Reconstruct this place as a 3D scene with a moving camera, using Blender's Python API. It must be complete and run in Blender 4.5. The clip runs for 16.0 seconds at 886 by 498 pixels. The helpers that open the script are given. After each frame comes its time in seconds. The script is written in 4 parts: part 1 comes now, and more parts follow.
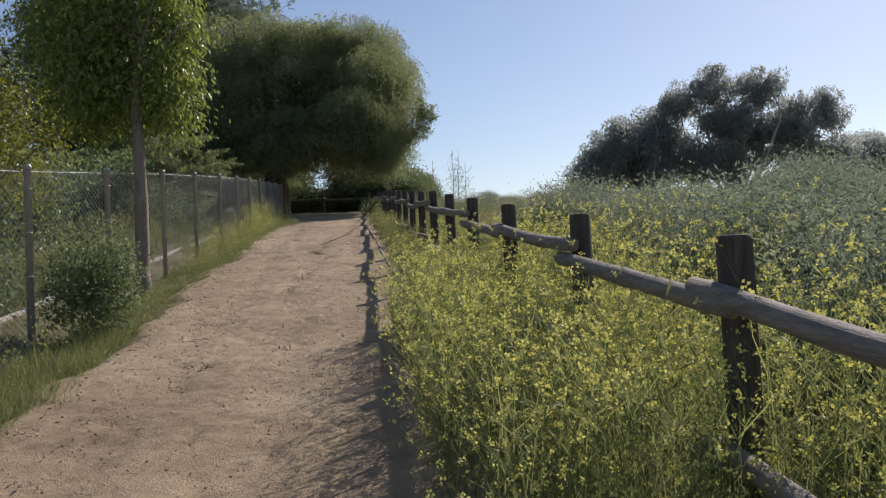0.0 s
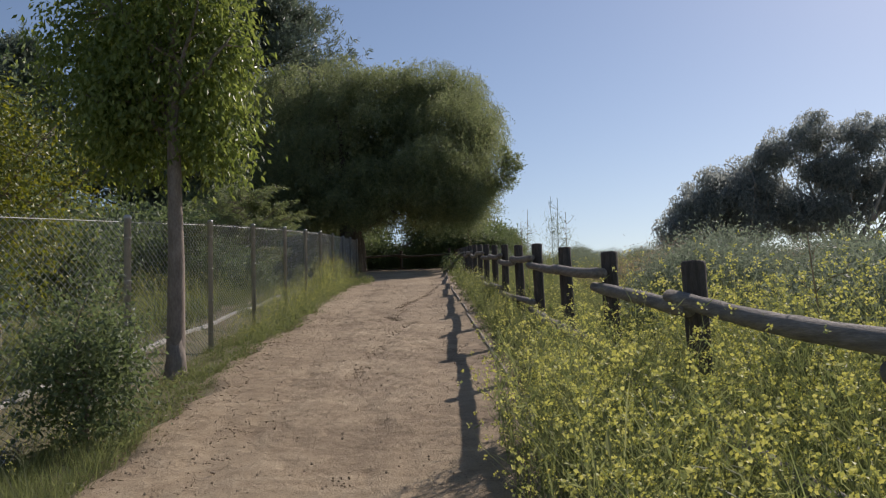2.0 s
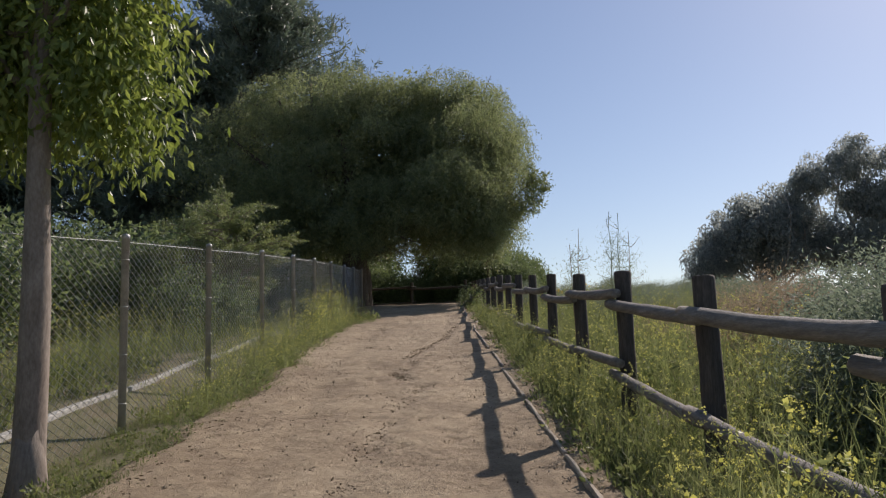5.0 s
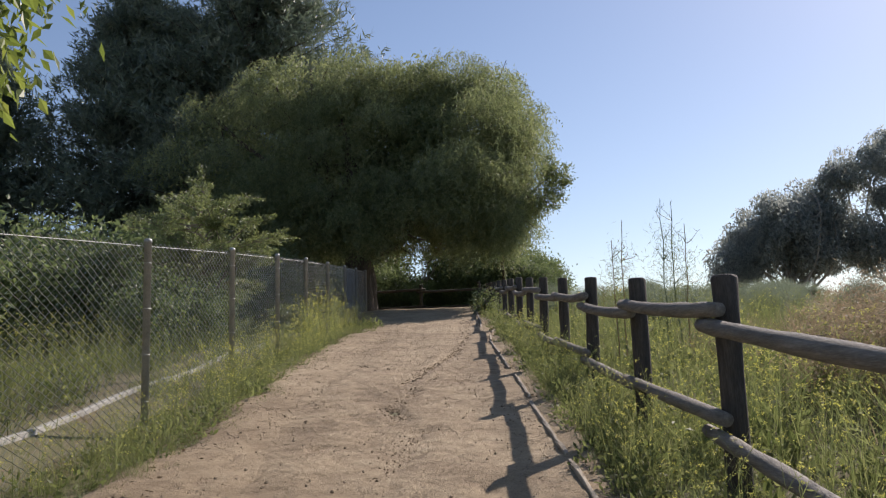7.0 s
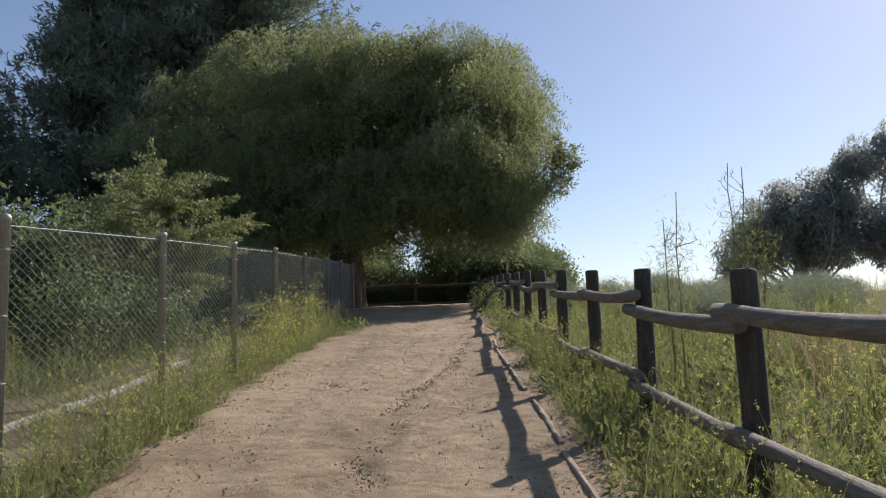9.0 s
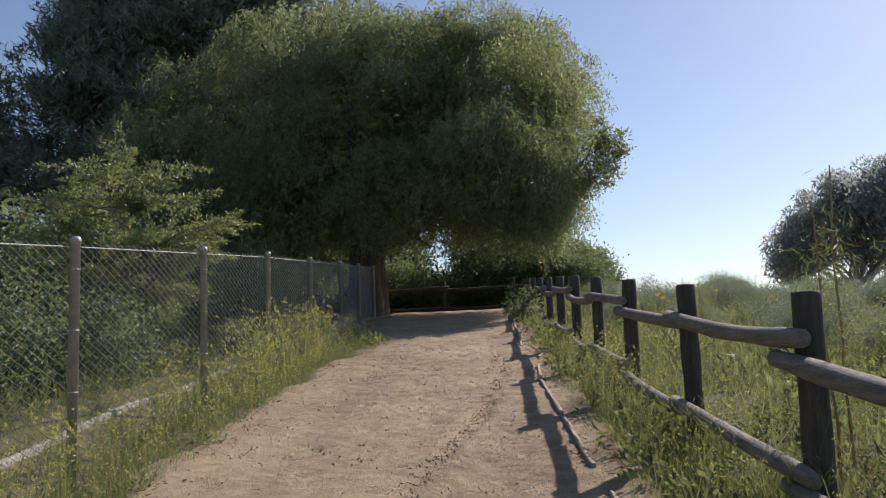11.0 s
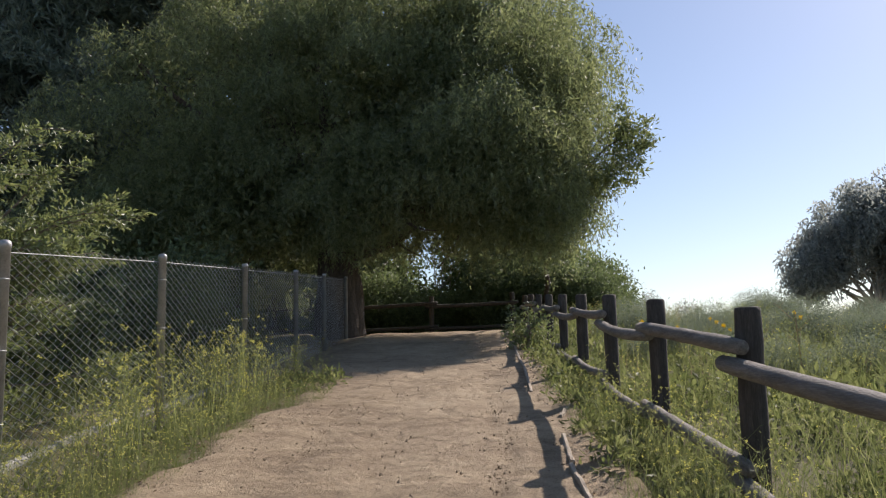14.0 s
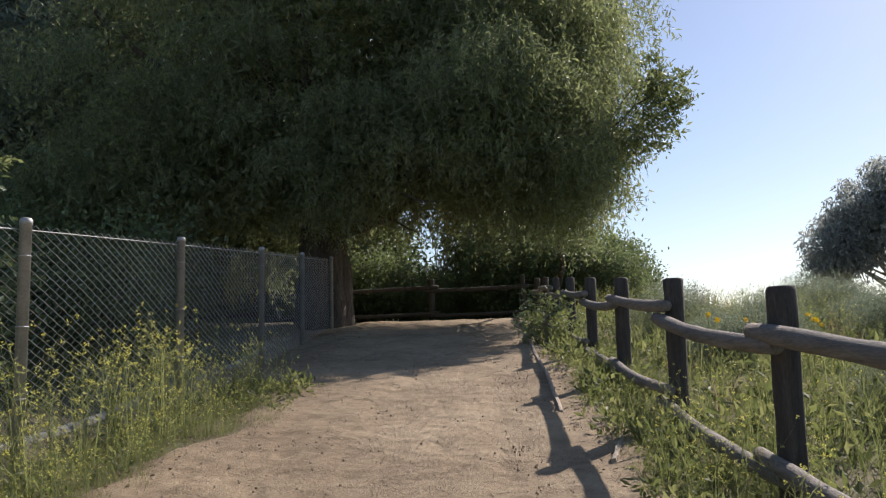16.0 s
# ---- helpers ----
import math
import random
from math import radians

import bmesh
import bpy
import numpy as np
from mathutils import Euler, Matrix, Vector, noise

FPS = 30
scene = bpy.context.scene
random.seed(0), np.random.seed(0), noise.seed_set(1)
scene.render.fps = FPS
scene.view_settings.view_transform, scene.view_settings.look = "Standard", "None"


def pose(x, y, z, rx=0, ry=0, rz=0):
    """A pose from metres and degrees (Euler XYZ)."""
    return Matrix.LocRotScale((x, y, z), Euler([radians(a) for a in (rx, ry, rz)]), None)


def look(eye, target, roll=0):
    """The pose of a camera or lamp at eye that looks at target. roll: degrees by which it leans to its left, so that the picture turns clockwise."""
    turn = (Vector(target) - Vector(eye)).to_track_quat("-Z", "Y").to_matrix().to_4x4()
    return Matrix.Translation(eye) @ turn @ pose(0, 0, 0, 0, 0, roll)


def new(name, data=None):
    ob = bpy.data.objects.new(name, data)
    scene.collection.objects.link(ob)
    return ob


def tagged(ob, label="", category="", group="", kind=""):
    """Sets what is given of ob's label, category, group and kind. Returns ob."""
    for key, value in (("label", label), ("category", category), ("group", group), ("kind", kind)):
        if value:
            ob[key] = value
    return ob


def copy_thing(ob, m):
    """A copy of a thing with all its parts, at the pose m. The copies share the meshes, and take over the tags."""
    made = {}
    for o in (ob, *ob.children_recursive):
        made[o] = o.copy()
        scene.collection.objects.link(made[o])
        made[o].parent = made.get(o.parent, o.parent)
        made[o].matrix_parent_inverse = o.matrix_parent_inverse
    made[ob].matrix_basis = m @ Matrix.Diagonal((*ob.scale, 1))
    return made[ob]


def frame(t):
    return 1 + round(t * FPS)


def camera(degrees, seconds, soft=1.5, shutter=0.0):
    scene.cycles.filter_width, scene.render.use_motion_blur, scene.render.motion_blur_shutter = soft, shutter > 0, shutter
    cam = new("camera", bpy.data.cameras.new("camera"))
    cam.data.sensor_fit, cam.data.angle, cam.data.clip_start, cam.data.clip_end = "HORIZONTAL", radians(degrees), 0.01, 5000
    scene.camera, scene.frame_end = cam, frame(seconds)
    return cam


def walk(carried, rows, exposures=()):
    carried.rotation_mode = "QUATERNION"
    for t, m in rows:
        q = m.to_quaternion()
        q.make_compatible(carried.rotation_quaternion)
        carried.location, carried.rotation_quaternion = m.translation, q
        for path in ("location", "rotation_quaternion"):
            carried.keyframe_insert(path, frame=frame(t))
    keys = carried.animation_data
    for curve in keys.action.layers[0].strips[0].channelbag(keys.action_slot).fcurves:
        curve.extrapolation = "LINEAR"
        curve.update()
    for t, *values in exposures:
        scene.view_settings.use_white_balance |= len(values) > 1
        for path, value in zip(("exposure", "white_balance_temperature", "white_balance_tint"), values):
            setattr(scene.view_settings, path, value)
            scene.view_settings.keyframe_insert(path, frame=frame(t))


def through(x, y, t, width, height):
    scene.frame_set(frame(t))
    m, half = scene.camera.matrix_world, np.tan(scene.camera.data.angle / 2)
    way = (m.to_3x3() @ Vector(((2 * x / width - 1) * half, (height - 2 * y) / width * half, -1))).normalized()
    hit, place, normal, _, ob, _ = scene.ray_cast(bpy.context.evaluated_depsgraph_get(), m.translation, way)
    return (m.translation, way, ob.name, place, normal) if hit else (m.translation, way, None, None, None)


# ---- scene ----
cam = camera(55.1, 16.0, soft=1.2)
PATH = [
    (0, (0.274, -0.178, 1.344), (0.495, 1.809, 1.407), -2.3),
    (0.5, (0.265, 0.521, 1.383), (0.44, 2.511, 1.479), -1.7),
    (1, (0.254, 1.209, 1.467), (0.404, 3.201, 1.573), -1.5),
    (1.5, (0.199, 1.912, 1.498), (0.306, 3.903, 1.648), -1.7),
    (2, (0.198, 2.667, 1.603), (0.243, 4.656, 1.804), -2.0),
    (2.5, (0.183, 3.334, 1.647), (0.211, 5.322, 1.863), -2.0),
    (3, (0.183, 4.032, 1.706), (0.213, 6.018, 1.941), -1.6),
    (3.5, (0.145, 4.765, 1.747), (0.168, 6.749, 1.995), -1.4),
    (4, (0.096, 5.454, 1.853), (0.139, 7.438, 2.106), -1.4),
    (4.5, (0.068, 6.121, 1.909), (0.1, 8.102, 2.179), -1.5),
    (5, (0.09, 6.746, 2.0), (0.112, 8.727, 2.277), -1.7),
    (5.2, (0.112, 6.99, 2.029), (0.123, 8.969, 2.317), -2.0),
    (7.3, (0.155, 9.701, 2.317), (0.143, 11.682, 2.591), -1.6),
    (7.5, (0.136, 9.982, 2.31), (0.121, 11.964, 2.577), -1.6),
    (8, (0.168, 10.65, 2.394), (0.154, 12.632, 2.658), -1.5),
    (8.5, (0.167, 11.27, 2.489), (0.157, 13.253, 2.748), -1.7),
    (9, (0.17, 11.914, 2.573), (0.17, 13.897, 2.838), -1.8),
    (9.2, (0.157, 12.14, 2.626), (0.149, 14.121, 2.897), -1.8),
    (11.3, (0.222, 14.948, 3.026), (0.144, 16.929, 3.287), -2.2),
    (11.5, (0.22, 15.198, 3.045), (0.151, 17.18, 3.309), -2.0),
    (12, (0.272, 15.854, 3.114), (0.194, 17.835, 3.379), -2.0),
    (12.5, (0.344, 16.452, 3.198), (0.276, 18.434, 3.46), -2.0),
    (13, (0.335, 17.043, 3.279), (0.274, 19.022, 3.558), -1.8),
    (13.5, (0.308, 17.668, 3.335), (0.249, 19.646, 3.622), -1.7),
    (14, (0.23, 18.303, 3.406), (0.168, 20.281, 3.696), -1.5),
    (14.5, (0.208, 18.933, 3.464), (0.146, 20.912, 3.745), -1.5),
    (15, (0.173, 19.567, 3.504), (0.096, 21.546, 3.784), -1.5),
    (15.5, (0.212, 20.213, 3.556), (0.143, 22.193, 3.825), -1.4),
    (16, (0.2, 20.872, 3.645), (0.128, 22.855, 3.895), -1.4),
]
walk(cam, [(t, look(eye, target, roll)) for t, eye, target, roll in PATH],
     [(t, stops, 6550, 18) for t, stops in ((0, 0.2), (1, 0.02), (2, 0.02), (3.5, 0.0), (5, 0.1), (7.5, 0.42), (9, 0.38), (12.5, 0.4), (16, 0.5))])

# ---- light ----
SUN_AZ, SUN_EL = 40.0, 35.5          # degrees: clockwise from +y, above the horizon
world = bpy.data.worlds.new("sky")
scene.world = world
world.use_nodes = True
wn = world.node_tree.nodes
sky = wn.new("ShaderNodeTexSky")
sky.sky_type, sky.sun_disc = "NISHITA", False
sky.sun_elevation, sky.sun_rotation = radians(SUN_EL), radians(SUN_AZ)
sky.air_density, sky.dust_density, sky.ozone_density = 1.0, 0.35, 1.5
wn["Background"].inputs[1].default_value = 0.088
world.node_tree.links.new(sky.outputs[0], wn["Background"].inputs[0])
sun_data = bpy.data.lights.new("sun", "SUN")
sun_data.energy, sun_data.angle, sun_data.color = 4.4, radians(0.55), (1.0, 0.93, 0.82)
sun = new("sun", sun_data)
_a, _e = radians(SUN_AZ), radians(SUN_EL)
sun.matrix_world = look((0, 0, 0), (-math.sin(_a) * math.cos(_e), -math.cos(_a) * math.cos(_e), -math.sin(_e)))
rng = np.random.default_rng(7)


# ---- materials ----
def material(name):
    m = bpy.data.materials.new(name)
    m.use_nodes = True
    nt = m.node_tree
    return m, nt, nt.nodes, nt.links, nt.nodes["Principled BSDF"]


def node(nt, kind, **ins):
    n = nt.nodes.new(kind)
    for k, v in ins.items():
        n.inputs[k].default_value = v
    return n


def ramp(nt, stops):
    r = nt.nodes.new("ShaderNodeValToRGB")
    el = r.color_ramp.elements
    while len(el) < len(stops):
        el.new(0.5)
    for e, (p, c) in zip(el, stops):
        e.position, e.color = p, (*c, 1)
    return r


def leaf_material(name, stops, through=0.35, rough=0.48, gloss=0.85):
    """Leaves that let some light through; the tone varies from leaf to leaf and from clump to clump."""
    m, nt, nodes, links, bsdf = material(name)
    geo = nodes.new("ShaderNodeNewGeometry")
    co = nodes.new("ShaderNodeTexCoord")
    ns = node(nt, "ShaderNodeTexNoise", Scale=0.9, Detail=2.0)
    links.new(co.outputs["Object"], ns.inputs["Vector"])
    mix = nodes.new("ShaderNodeMath")
    mix.operation = "MULTIPLY_ADD"
    mix.inputs[1].default_value = 0.55
    links.new(geo.outputs["Random Per Island"], mix.inputs[0])
    half = nodes.new("ShaderNodeMath")
    half.operation = "MULTIPLY"
    half.inputs[1].default_value = 0.5
    links.new(ns.outputs[0], half.inputs[0])
    links.new(half.outputs[0], mix.inputs[2])
    r = ramp(nt, stops)
    links.new(mix.outputs[0], r.inputs[0])
    links.new(r.outputs[0], bsdf.inputs["Base Color"])
    bsdf.inputs["Roughness"].default_value = rough
    bsdf.inputs["Specular IOR Level"].default_value = gloss
    tr = nodes.new("ShaderNodeBsdfTranslucent")
    hs = node(nt, "ShaderNodeHueSaturation", Hue=0.485, Saturation=1.15, Value=1.5)
    links.new(r.outputs[0], hs.inputs["Color"])
    links.new(hs.outputs[0], tr.inputs[0])
    sh = nodes.new("ShaderNodeMixShader")
    sh.inputs[0].default_value = through
    links.new(bsdf.outputs[0], sh.inputs[1])
    links.new(tr.outputs[0], sh.inputs[2])
    links.new(sh.outputs[0], nodes["Material Output"].inputs[0])
    return m


def rough_material(name, stops, scale, rough, bump, stretch=(1, 1, 1), fine=8.0, metal=0.0, dist=0.01, detail=6.0):
    """A weathered surface: two scales of noise in the colour, fine relief."""
    m, nt, nodes, links, bsdf = material(name)
    co = nodes.new("ShaderNodeTexCoord")
    mp = nodes.new("ShaderNodeMapping")
    mp.inputs["Scale"].default_value = stretch
    links.new(co.outputs["Object"], mp.inputs[0])
    big = node(nt, "ShaderNodeTexNoise", Scale=scale, Detail=detail, Roughness=0.6)
    small = node(nt, "ShaderNodeTexNoise", Scale=scale * fine, Detail=4.0, Roughness=0.65)
    for n in (big, small):
        links.new(mp.outputs[0], n.inputs["Vector"])
    mx = nodes.new("ShaderNodeMix")
    mx.inputs[0].default_value = 0.45
    links.new(big.outputs[0], mx.inputs[2])
    links.new(small.outputs[0], mx.inputs[3])
    r = ramp(nt, stops)
    links.new(mx.outputs[0], r.inputs[0])
    links.new(r.outputs[0], bsdf.inputs["Base Color"])
    b = node(nt, "ShaderNodeBump", Strength=bump, Distance=dist)
    links.new(small.outputs[0], b.inputs["Height"])
    links.new(b.outputs[0], bsdf.inputs["Normal"])
    bsdf.inputs["Roughness"].default_value = rough
    bsdf.inputs["Metallic"].default_value = metal
    return m


M_DIRT, _nt, _n, _l, _b = material("path_dirt")
_co = _n.new("ShaderNodeTexCoord")
_big = node(_nt, "ShaderNodeTexNoise", Scale=0.8, Detail=5.0, Roughness=0.62)
_mid = node(_nt, "ShaderNodeTexNoise", Scale=7.0, Detail=6.0, Roughness=0.6)
_grit = node(_nt, "ShaderNodeTexNoise", Scale=85.0, Detail=3.0, Roughness=0.7)
for _k in (_big, _mid, _grit):
    _l.new(_co.outputs["Object"], _k.inputs["Vector"])
_m1 = _n.new("ShaderNodeMix")
_m1.inputs[0].default_value = 0.4
_l.new(_big.outputs[0], _m1.inputs[2])
_l.new(_mid.outputs[0], _m1.inputs[3])
_r1 = ramp(_nt, [(0.33, (0.196, 0.139, 0.082)), (0.46, (0.308, 0.229, 0.141)), (0.56, (0.392, 0.3, 0.189)), (0.68, (0.462, 0.364, 0.241))])
_l.new(_m1.outputs[0], _r1.inputs[0])
_r2 = ramp(_nt, [(0.32, (0.45, 0.42, 0.40)), (0.46, (0.92, 0.92, 0.92)), (0.62, (1.0, 1.0, 1.0)), (0.75, (1.25, 1.24, 1.22))])
_l.new(_grit.outputs[0], _r2.inputs[0])
_mul = _n.new("ShaderNodeMixRGB")
_mul.blend_type = "MULTIPLY"
_mul.inputs[0].default_value = 1.0
_l.new(_r1.outputs[0], _mul.inputs[1])
_l.new(_r2.outputs[0], _mul.inputs[2])
_l.new(_mul.outputs[0], _b.inputs["Base Color"])
_b.inputs["Roughness"].default_value = 0.95
_bm = node(_nt, "ShaderNodeBump", Strength=0.75, Distance=0.016)
_l.new(_grit.outputs[0], _bm.inputs["Height"])
_bm2 = node(_nt, "ShaderNodeBump", Strength=0.6, Distance=0.04)
_l.new(_mid.outputs[0], _bm2.inputs["Height"])
_l.new(_bm.outputs[0], _bm2.inputs["Normal"])
_l.new(_bm2.outputs[0], _b.inputs["Normal"])
M_SOIL = rough_material("soil", [(0.3, (0.10, 0.078, 0.045)), (0.44, (0.17, 0.135, 0.078)), (0.52, (0.13, 0.125, 0.06)), (0.6, (0.2, 0.17, 0.09)), (0.72, (0.27, 0.22, 0.13))], 1.1, 0.95, 0.5, fine=15, dist=0.03)
M_PEBBLE = rough_material("pebble", [(0.3, (0.24, 0.18, 0.12)), (0.55, (0.36, 0.28, 0.20)), (0.75, (0.50, 0.41, 0.31))], 9, 0.9, 0.2)
M_CRUMB = rough_material("dark_earth_crumb", [(0.3, (0.10, 0.07, 0.045)), (0.5, (0.17, 0.122, 0.08)), (0.7, (0.25, 0.185, 0.125))], 12, 0.95, 0.3)
M_POST = rough_material("fence_timber_dark", [(0.3, (0.026, 0.021, 0.018)), (0.5, (0.066, 0.055, 0.046)), (0.72, (0.145, 0.122, 0.10))], 5, 0.85, 0.7, stretch=(6, 6, 0.7), fine=6)
M_RAIL = rough_material("fence_timber_grey", [(0.3, (0.085, 0.074, 0.062)), (0.5, (0.2, 0.178, 0.15)), (0.72, (0.36, 0.325, 0.285))], 5, 0.8, 0.7, stretch=(7, 0.6, 7), fine=6)
M_BOARD = rough_material("edging_timber", [(0.3, (0.19, 0.15, 0.11)), (0.5, (0.4, 0.33, 0.25)), (0.72, (0.56, 0.49, 0.39))], 5, 0.9, 0.6, stretch=(5, 0.7, 5), fine=6)
M_STEEL = rough_material("galvanised_steel", [(0.3, (0.26, 0.26, 0.25)), (0.5, (0.40, 0.40, 0.39)), (0.7, (0.50, 0.50, 0.49))], 9, 0.5, 0.1, metal=0.4)
M_WIRE = rough_material("galvanised_wire", [(0.3, (0.42, 0.42, 0.41)), (0.7, (0.62, 0.62, 0.61))], 4, 0.6, 0.0, metal=0.15)
M_CONCRETE = rough_material("kerb_concrete", [(0.3, (0.26, 0.245, 0.22)), (0.5, (0.40, 0.385, 0.35)), (0.7, (0.52, 0.50, 0.465))], 3, 0.9, 0.4)
M_BARK = rough_material("smooth_bark", [(0.3, (0.11, 0.085, 0.065)), (0.5, (0.22, 0.18, 0.145)), (0.7, (0.33, 0.29, 0.24))], 4, 0.9, 0.5, stretch=(2, 2, 0.8), fine=7)
M_BARK_ROUGH = rough_material("furrowed_bark", [(0.3, (0.05, 0.04, 0.032)), (0.5, (0.12, 0.095, 0.075)), (0.7, (0.21, 0.17, 0.14))], 3, 0.95, 1.0, stretch=(5, 5, 0.8), fine=4, dist=0.05)
M_BARK_PALE = rough_material("pale_bark", [(0.3, (0.19, 0.16, 0.13)), (0.5, (0.34, 0.30, 0.25)), (0.7, (0.48, 0.44, 0.38))], 2, 0.85, 0.4, stretch=(2, 2, 0.6))

L_PEPPER = leaf_material("pepper_tree_leaf", [(0.2, (0.105, 0.132, 0.070)), (0.55, (0.169, 0.205, 0.102)), (0.9, (0.257, 0.284, 0.145))], 0.58)
L_PINE = leaf_material("pine_needle", [(0.2, (0.090, 0.117, 0.090)), (0.6, (0.135, 0.174, 0.123)), (0.9, (0.188, 0.228, 0.150))], 0.32)
L_YOUNG = leaf_material("young_tree_leaf", [(0.2, (0.101, 0.142, 0.043)), (0.55, (0.169, 0.223, 0.068)), (0.9, (0.270, 0.311, 0.101))], 0.45, 0.42, 0.4)
L_YELLOW = leaf_material("yellow_green_leaf", [(0.2, (0.090, 0.117, 0.023)), (0.55, (0.180, 0.205, 0.039)), (0.9, (0.270, 0.259, 0.052))], 0.42)
L_DARK = leaf_material("dark_shrub_leaf", [(0.2, (0.083, 0.111, 0.057)), (0.6, (0.132, 0.177, 0.084)), (0.9, (0.203, 0.252, 0.120))], 0.42, 0.55, 0.5)
L_ACACIA = leaf_material("grey_green_leaf", [(0.2, (0.101, 0.132, 0.055)), (0.55, (0.169, 0.209, 0.091)), (0.9, (0.257, 0.284, 0.130))], 0.4)
# paler and bluer than the leaf itself: distance haze is put into this colour
L_EUC = leaf_material("eucalyptus_leaf_hazed", [(0.2, (0.179, 0.199, 0.193)), (0.55, (0.275, 0.296, 0.277)), (0.9, (0.381, 0.395, 0.365))], 0.62, 0.6, 0.5)
L_SAGE = leaf_material("sagebrush_leaf", [(0.2, (0.104, 0.131, 0.093)), (0.55, (0.168, 0.205, 0.145)), (0.9, (0.239, 0.276, 0.205))], 0.42, 0.55, 0.3)
L_GRASS = leaf_material("green_grass", [(0.2, (0.086, 0.113, 0.046)), (0.55, (0.145, 0.174, 0.074)), (0.9, (0.226, 0.245, 0.119))], 0.48, 0.55, 0.3)
L_DRY = leaf_material("dry_grass", [(0.2, (0.178, 0.144, 0.090)), (0.55, (0.277, 0.229, 0.156)), (0.9, (0.387, 0.330, 0.239))], 0.38, 0.55, 0.3)
L_STEM = leaf_material("mustard_stem", [(0.2, (0.107, 0.135, 0.057)), (0.55, (0.173, 0.207, 0.092)), (0.9, (0.259, 0.274, 0.139))], 0.5, 0.55, 0.3)
L_FLOWER = leaf_material("mustard_flower", [(0.2, (0.441, 0.459, 0.132)), (0.55, (0.588, 0.592, 0.187)), (0.9, (0.715, 0.704, 0.264))], 0.3, 0.55, 0.3)
L_DAISY = leaf_material("daisy_petal", [(0.2, (0.60, 0.42, 0.02)), (0.9, (0.76, 0.58, 0.04))], 0.2)
L_HULL = leaf_material("litter", [(0.2, (0.12, 0.085, 0.05)), (0.9, (0.28, 0.21, 0.13))], 0.1, 0.55, 0.3)


# ---- building ----
class Build:
    """Gathers vertices and faces of one mesh, with a material index to each face."""

    def __init__(self):
        self.v, self.f, self.n = [], [], 0

    def add(self, verts, faces, mat=0):
        verts, faces = np.asarray(verts, float).reshape(-1, 3), np.asarray(faces, int)
        self.v.append(verts)
        self.f.append((faces + self.n, mat))
        self.n += len(verts)
        return self

    def merge(self, other_v, other_f, mats, mat_shift=0):
        self.v.append(other_v)
        for fa, ma in zip(other_f, mats):
            self.f.append((fa + self.n, ma + mat_shift))
        self.n += len(other_v)

    def arrays(self):
        return np.concatenate(self.v), self.f

    def mesh(self, name, mats, smooth=False):
        me = bpy.data.meshes.new(name)
        v = np.concatenate(self.v)
        me.vertices.add(len(v))
        me.vertices.foreach_set("co", v.astype(np.float32).ravel())
        loops = np.concatenate([f.ravel() for f, _ in self.f])
        sizes = np.concatenate([np.full(len(f), f.shape[1]) for f, _ in self.f])
        which = np.concatenate([np.full(len(f), m) for f, m in self.f])
        me.loops.add(len(loops))
        me.loops.foreach_set("vertex_index", loops.astype(np.int32))
        me.polygons.add(len(sizes))
        me.polygons.foreach_set("loop_start", np.concatenate([[0], np.cumsum(sizes)[:-1]]).astype(np.int32))
        me.polygons.foreach_set("material_index", which.astype(np.int32))
        me.polygons.foreach_set("use_smooth", np.full(len(sizes), smooth))
        for m in mats:
            me.materials.append(m)
        me.update(calc_edges=True)
        return me


def part(name, built, mats, parent=None, label="", smooth=False):
    """One mesh object, under its thing or part."""
    mats = mats if isinstance(mats, (list, tuple)) else [mats]
    ob = new(name, built.mesh(name, mats, smooth))
    if parent is not None:
        ob.parent = parent
        ob.matrix_parent_inverse = parent.matrix_world.inverted()
    if label:
        ob["label"] = label
    return ob


def thing(name, at, label, category, group="", kind=""):
    ob = new(name)
    ob.location = at
    ob.matrix_world = Matrix.Translation(at)
    return tagged(ob, label, category, group, kind)


def unit(a):
    return a / np.maximum(np.linalg.norm(a, axis=-1, keepdims=True), 1e-9)


def tube(b, pts, radii, sides=8, mat=0, wob=0.0, caps=True):
    """A round limb along pts; wob makes its surface uneven."""
    pts = np.asarray(pts, float)
    radii = np.broadcast_to(np.asarray(radii, float), (len(pts),))
    tang = unit(np.gradient(pts, axis=0))
    ref = np.array([0.0, 0.0, 1.0]) if abs(tang[0][2]) < 0.8 else np.array([1.0, 0.0, 0.0])
    s = unit(np.cross(tang, ref))
    u = np.cross(s, tang)
    a = np.arange(sides) * 2 * np.pi / sides
    r = radii[:, None] * (1 + wob * rng.uniform(-1, 1, (len(pts), sides)))
    ring = pts[:, None] + r[..., None] * (np.cos(a)[None, :, None] * s[:, None] + np.sin(a)[None, :, None] * u[:, None])
    i = np.arange(len(pts) - 1)[:, None] * sides
    j = np.arange(sides)[None]
    k = (j + 1) % sides
    quads = np.stack([i + j, i + k, i + sides + k, i + sides + j], -1).reshape(-1, 4)
    v = ring.reshape(-1, 3)
    b.add(v, quads, mat)
    if caps:
        n0 = b.n - len(v)
        b.add([pts[0], pts[-1]], np.zeros((0, 3), int), mat)
        c0, c1 = b.n - 2, b.n - 1
        jj, kk = np.arange(sides), (np.arange(sides) + 1) % sides
        last = n0 + (len(pts) - 1) * sides
        b.f.append((np.stack([n0 + kk, n0 + jj, np.full(sides, c0)], -1), mat))
        b.f.append((np.stack([last + jj, last + kk, np.full(sides, c1)], -1), mat))
    return b


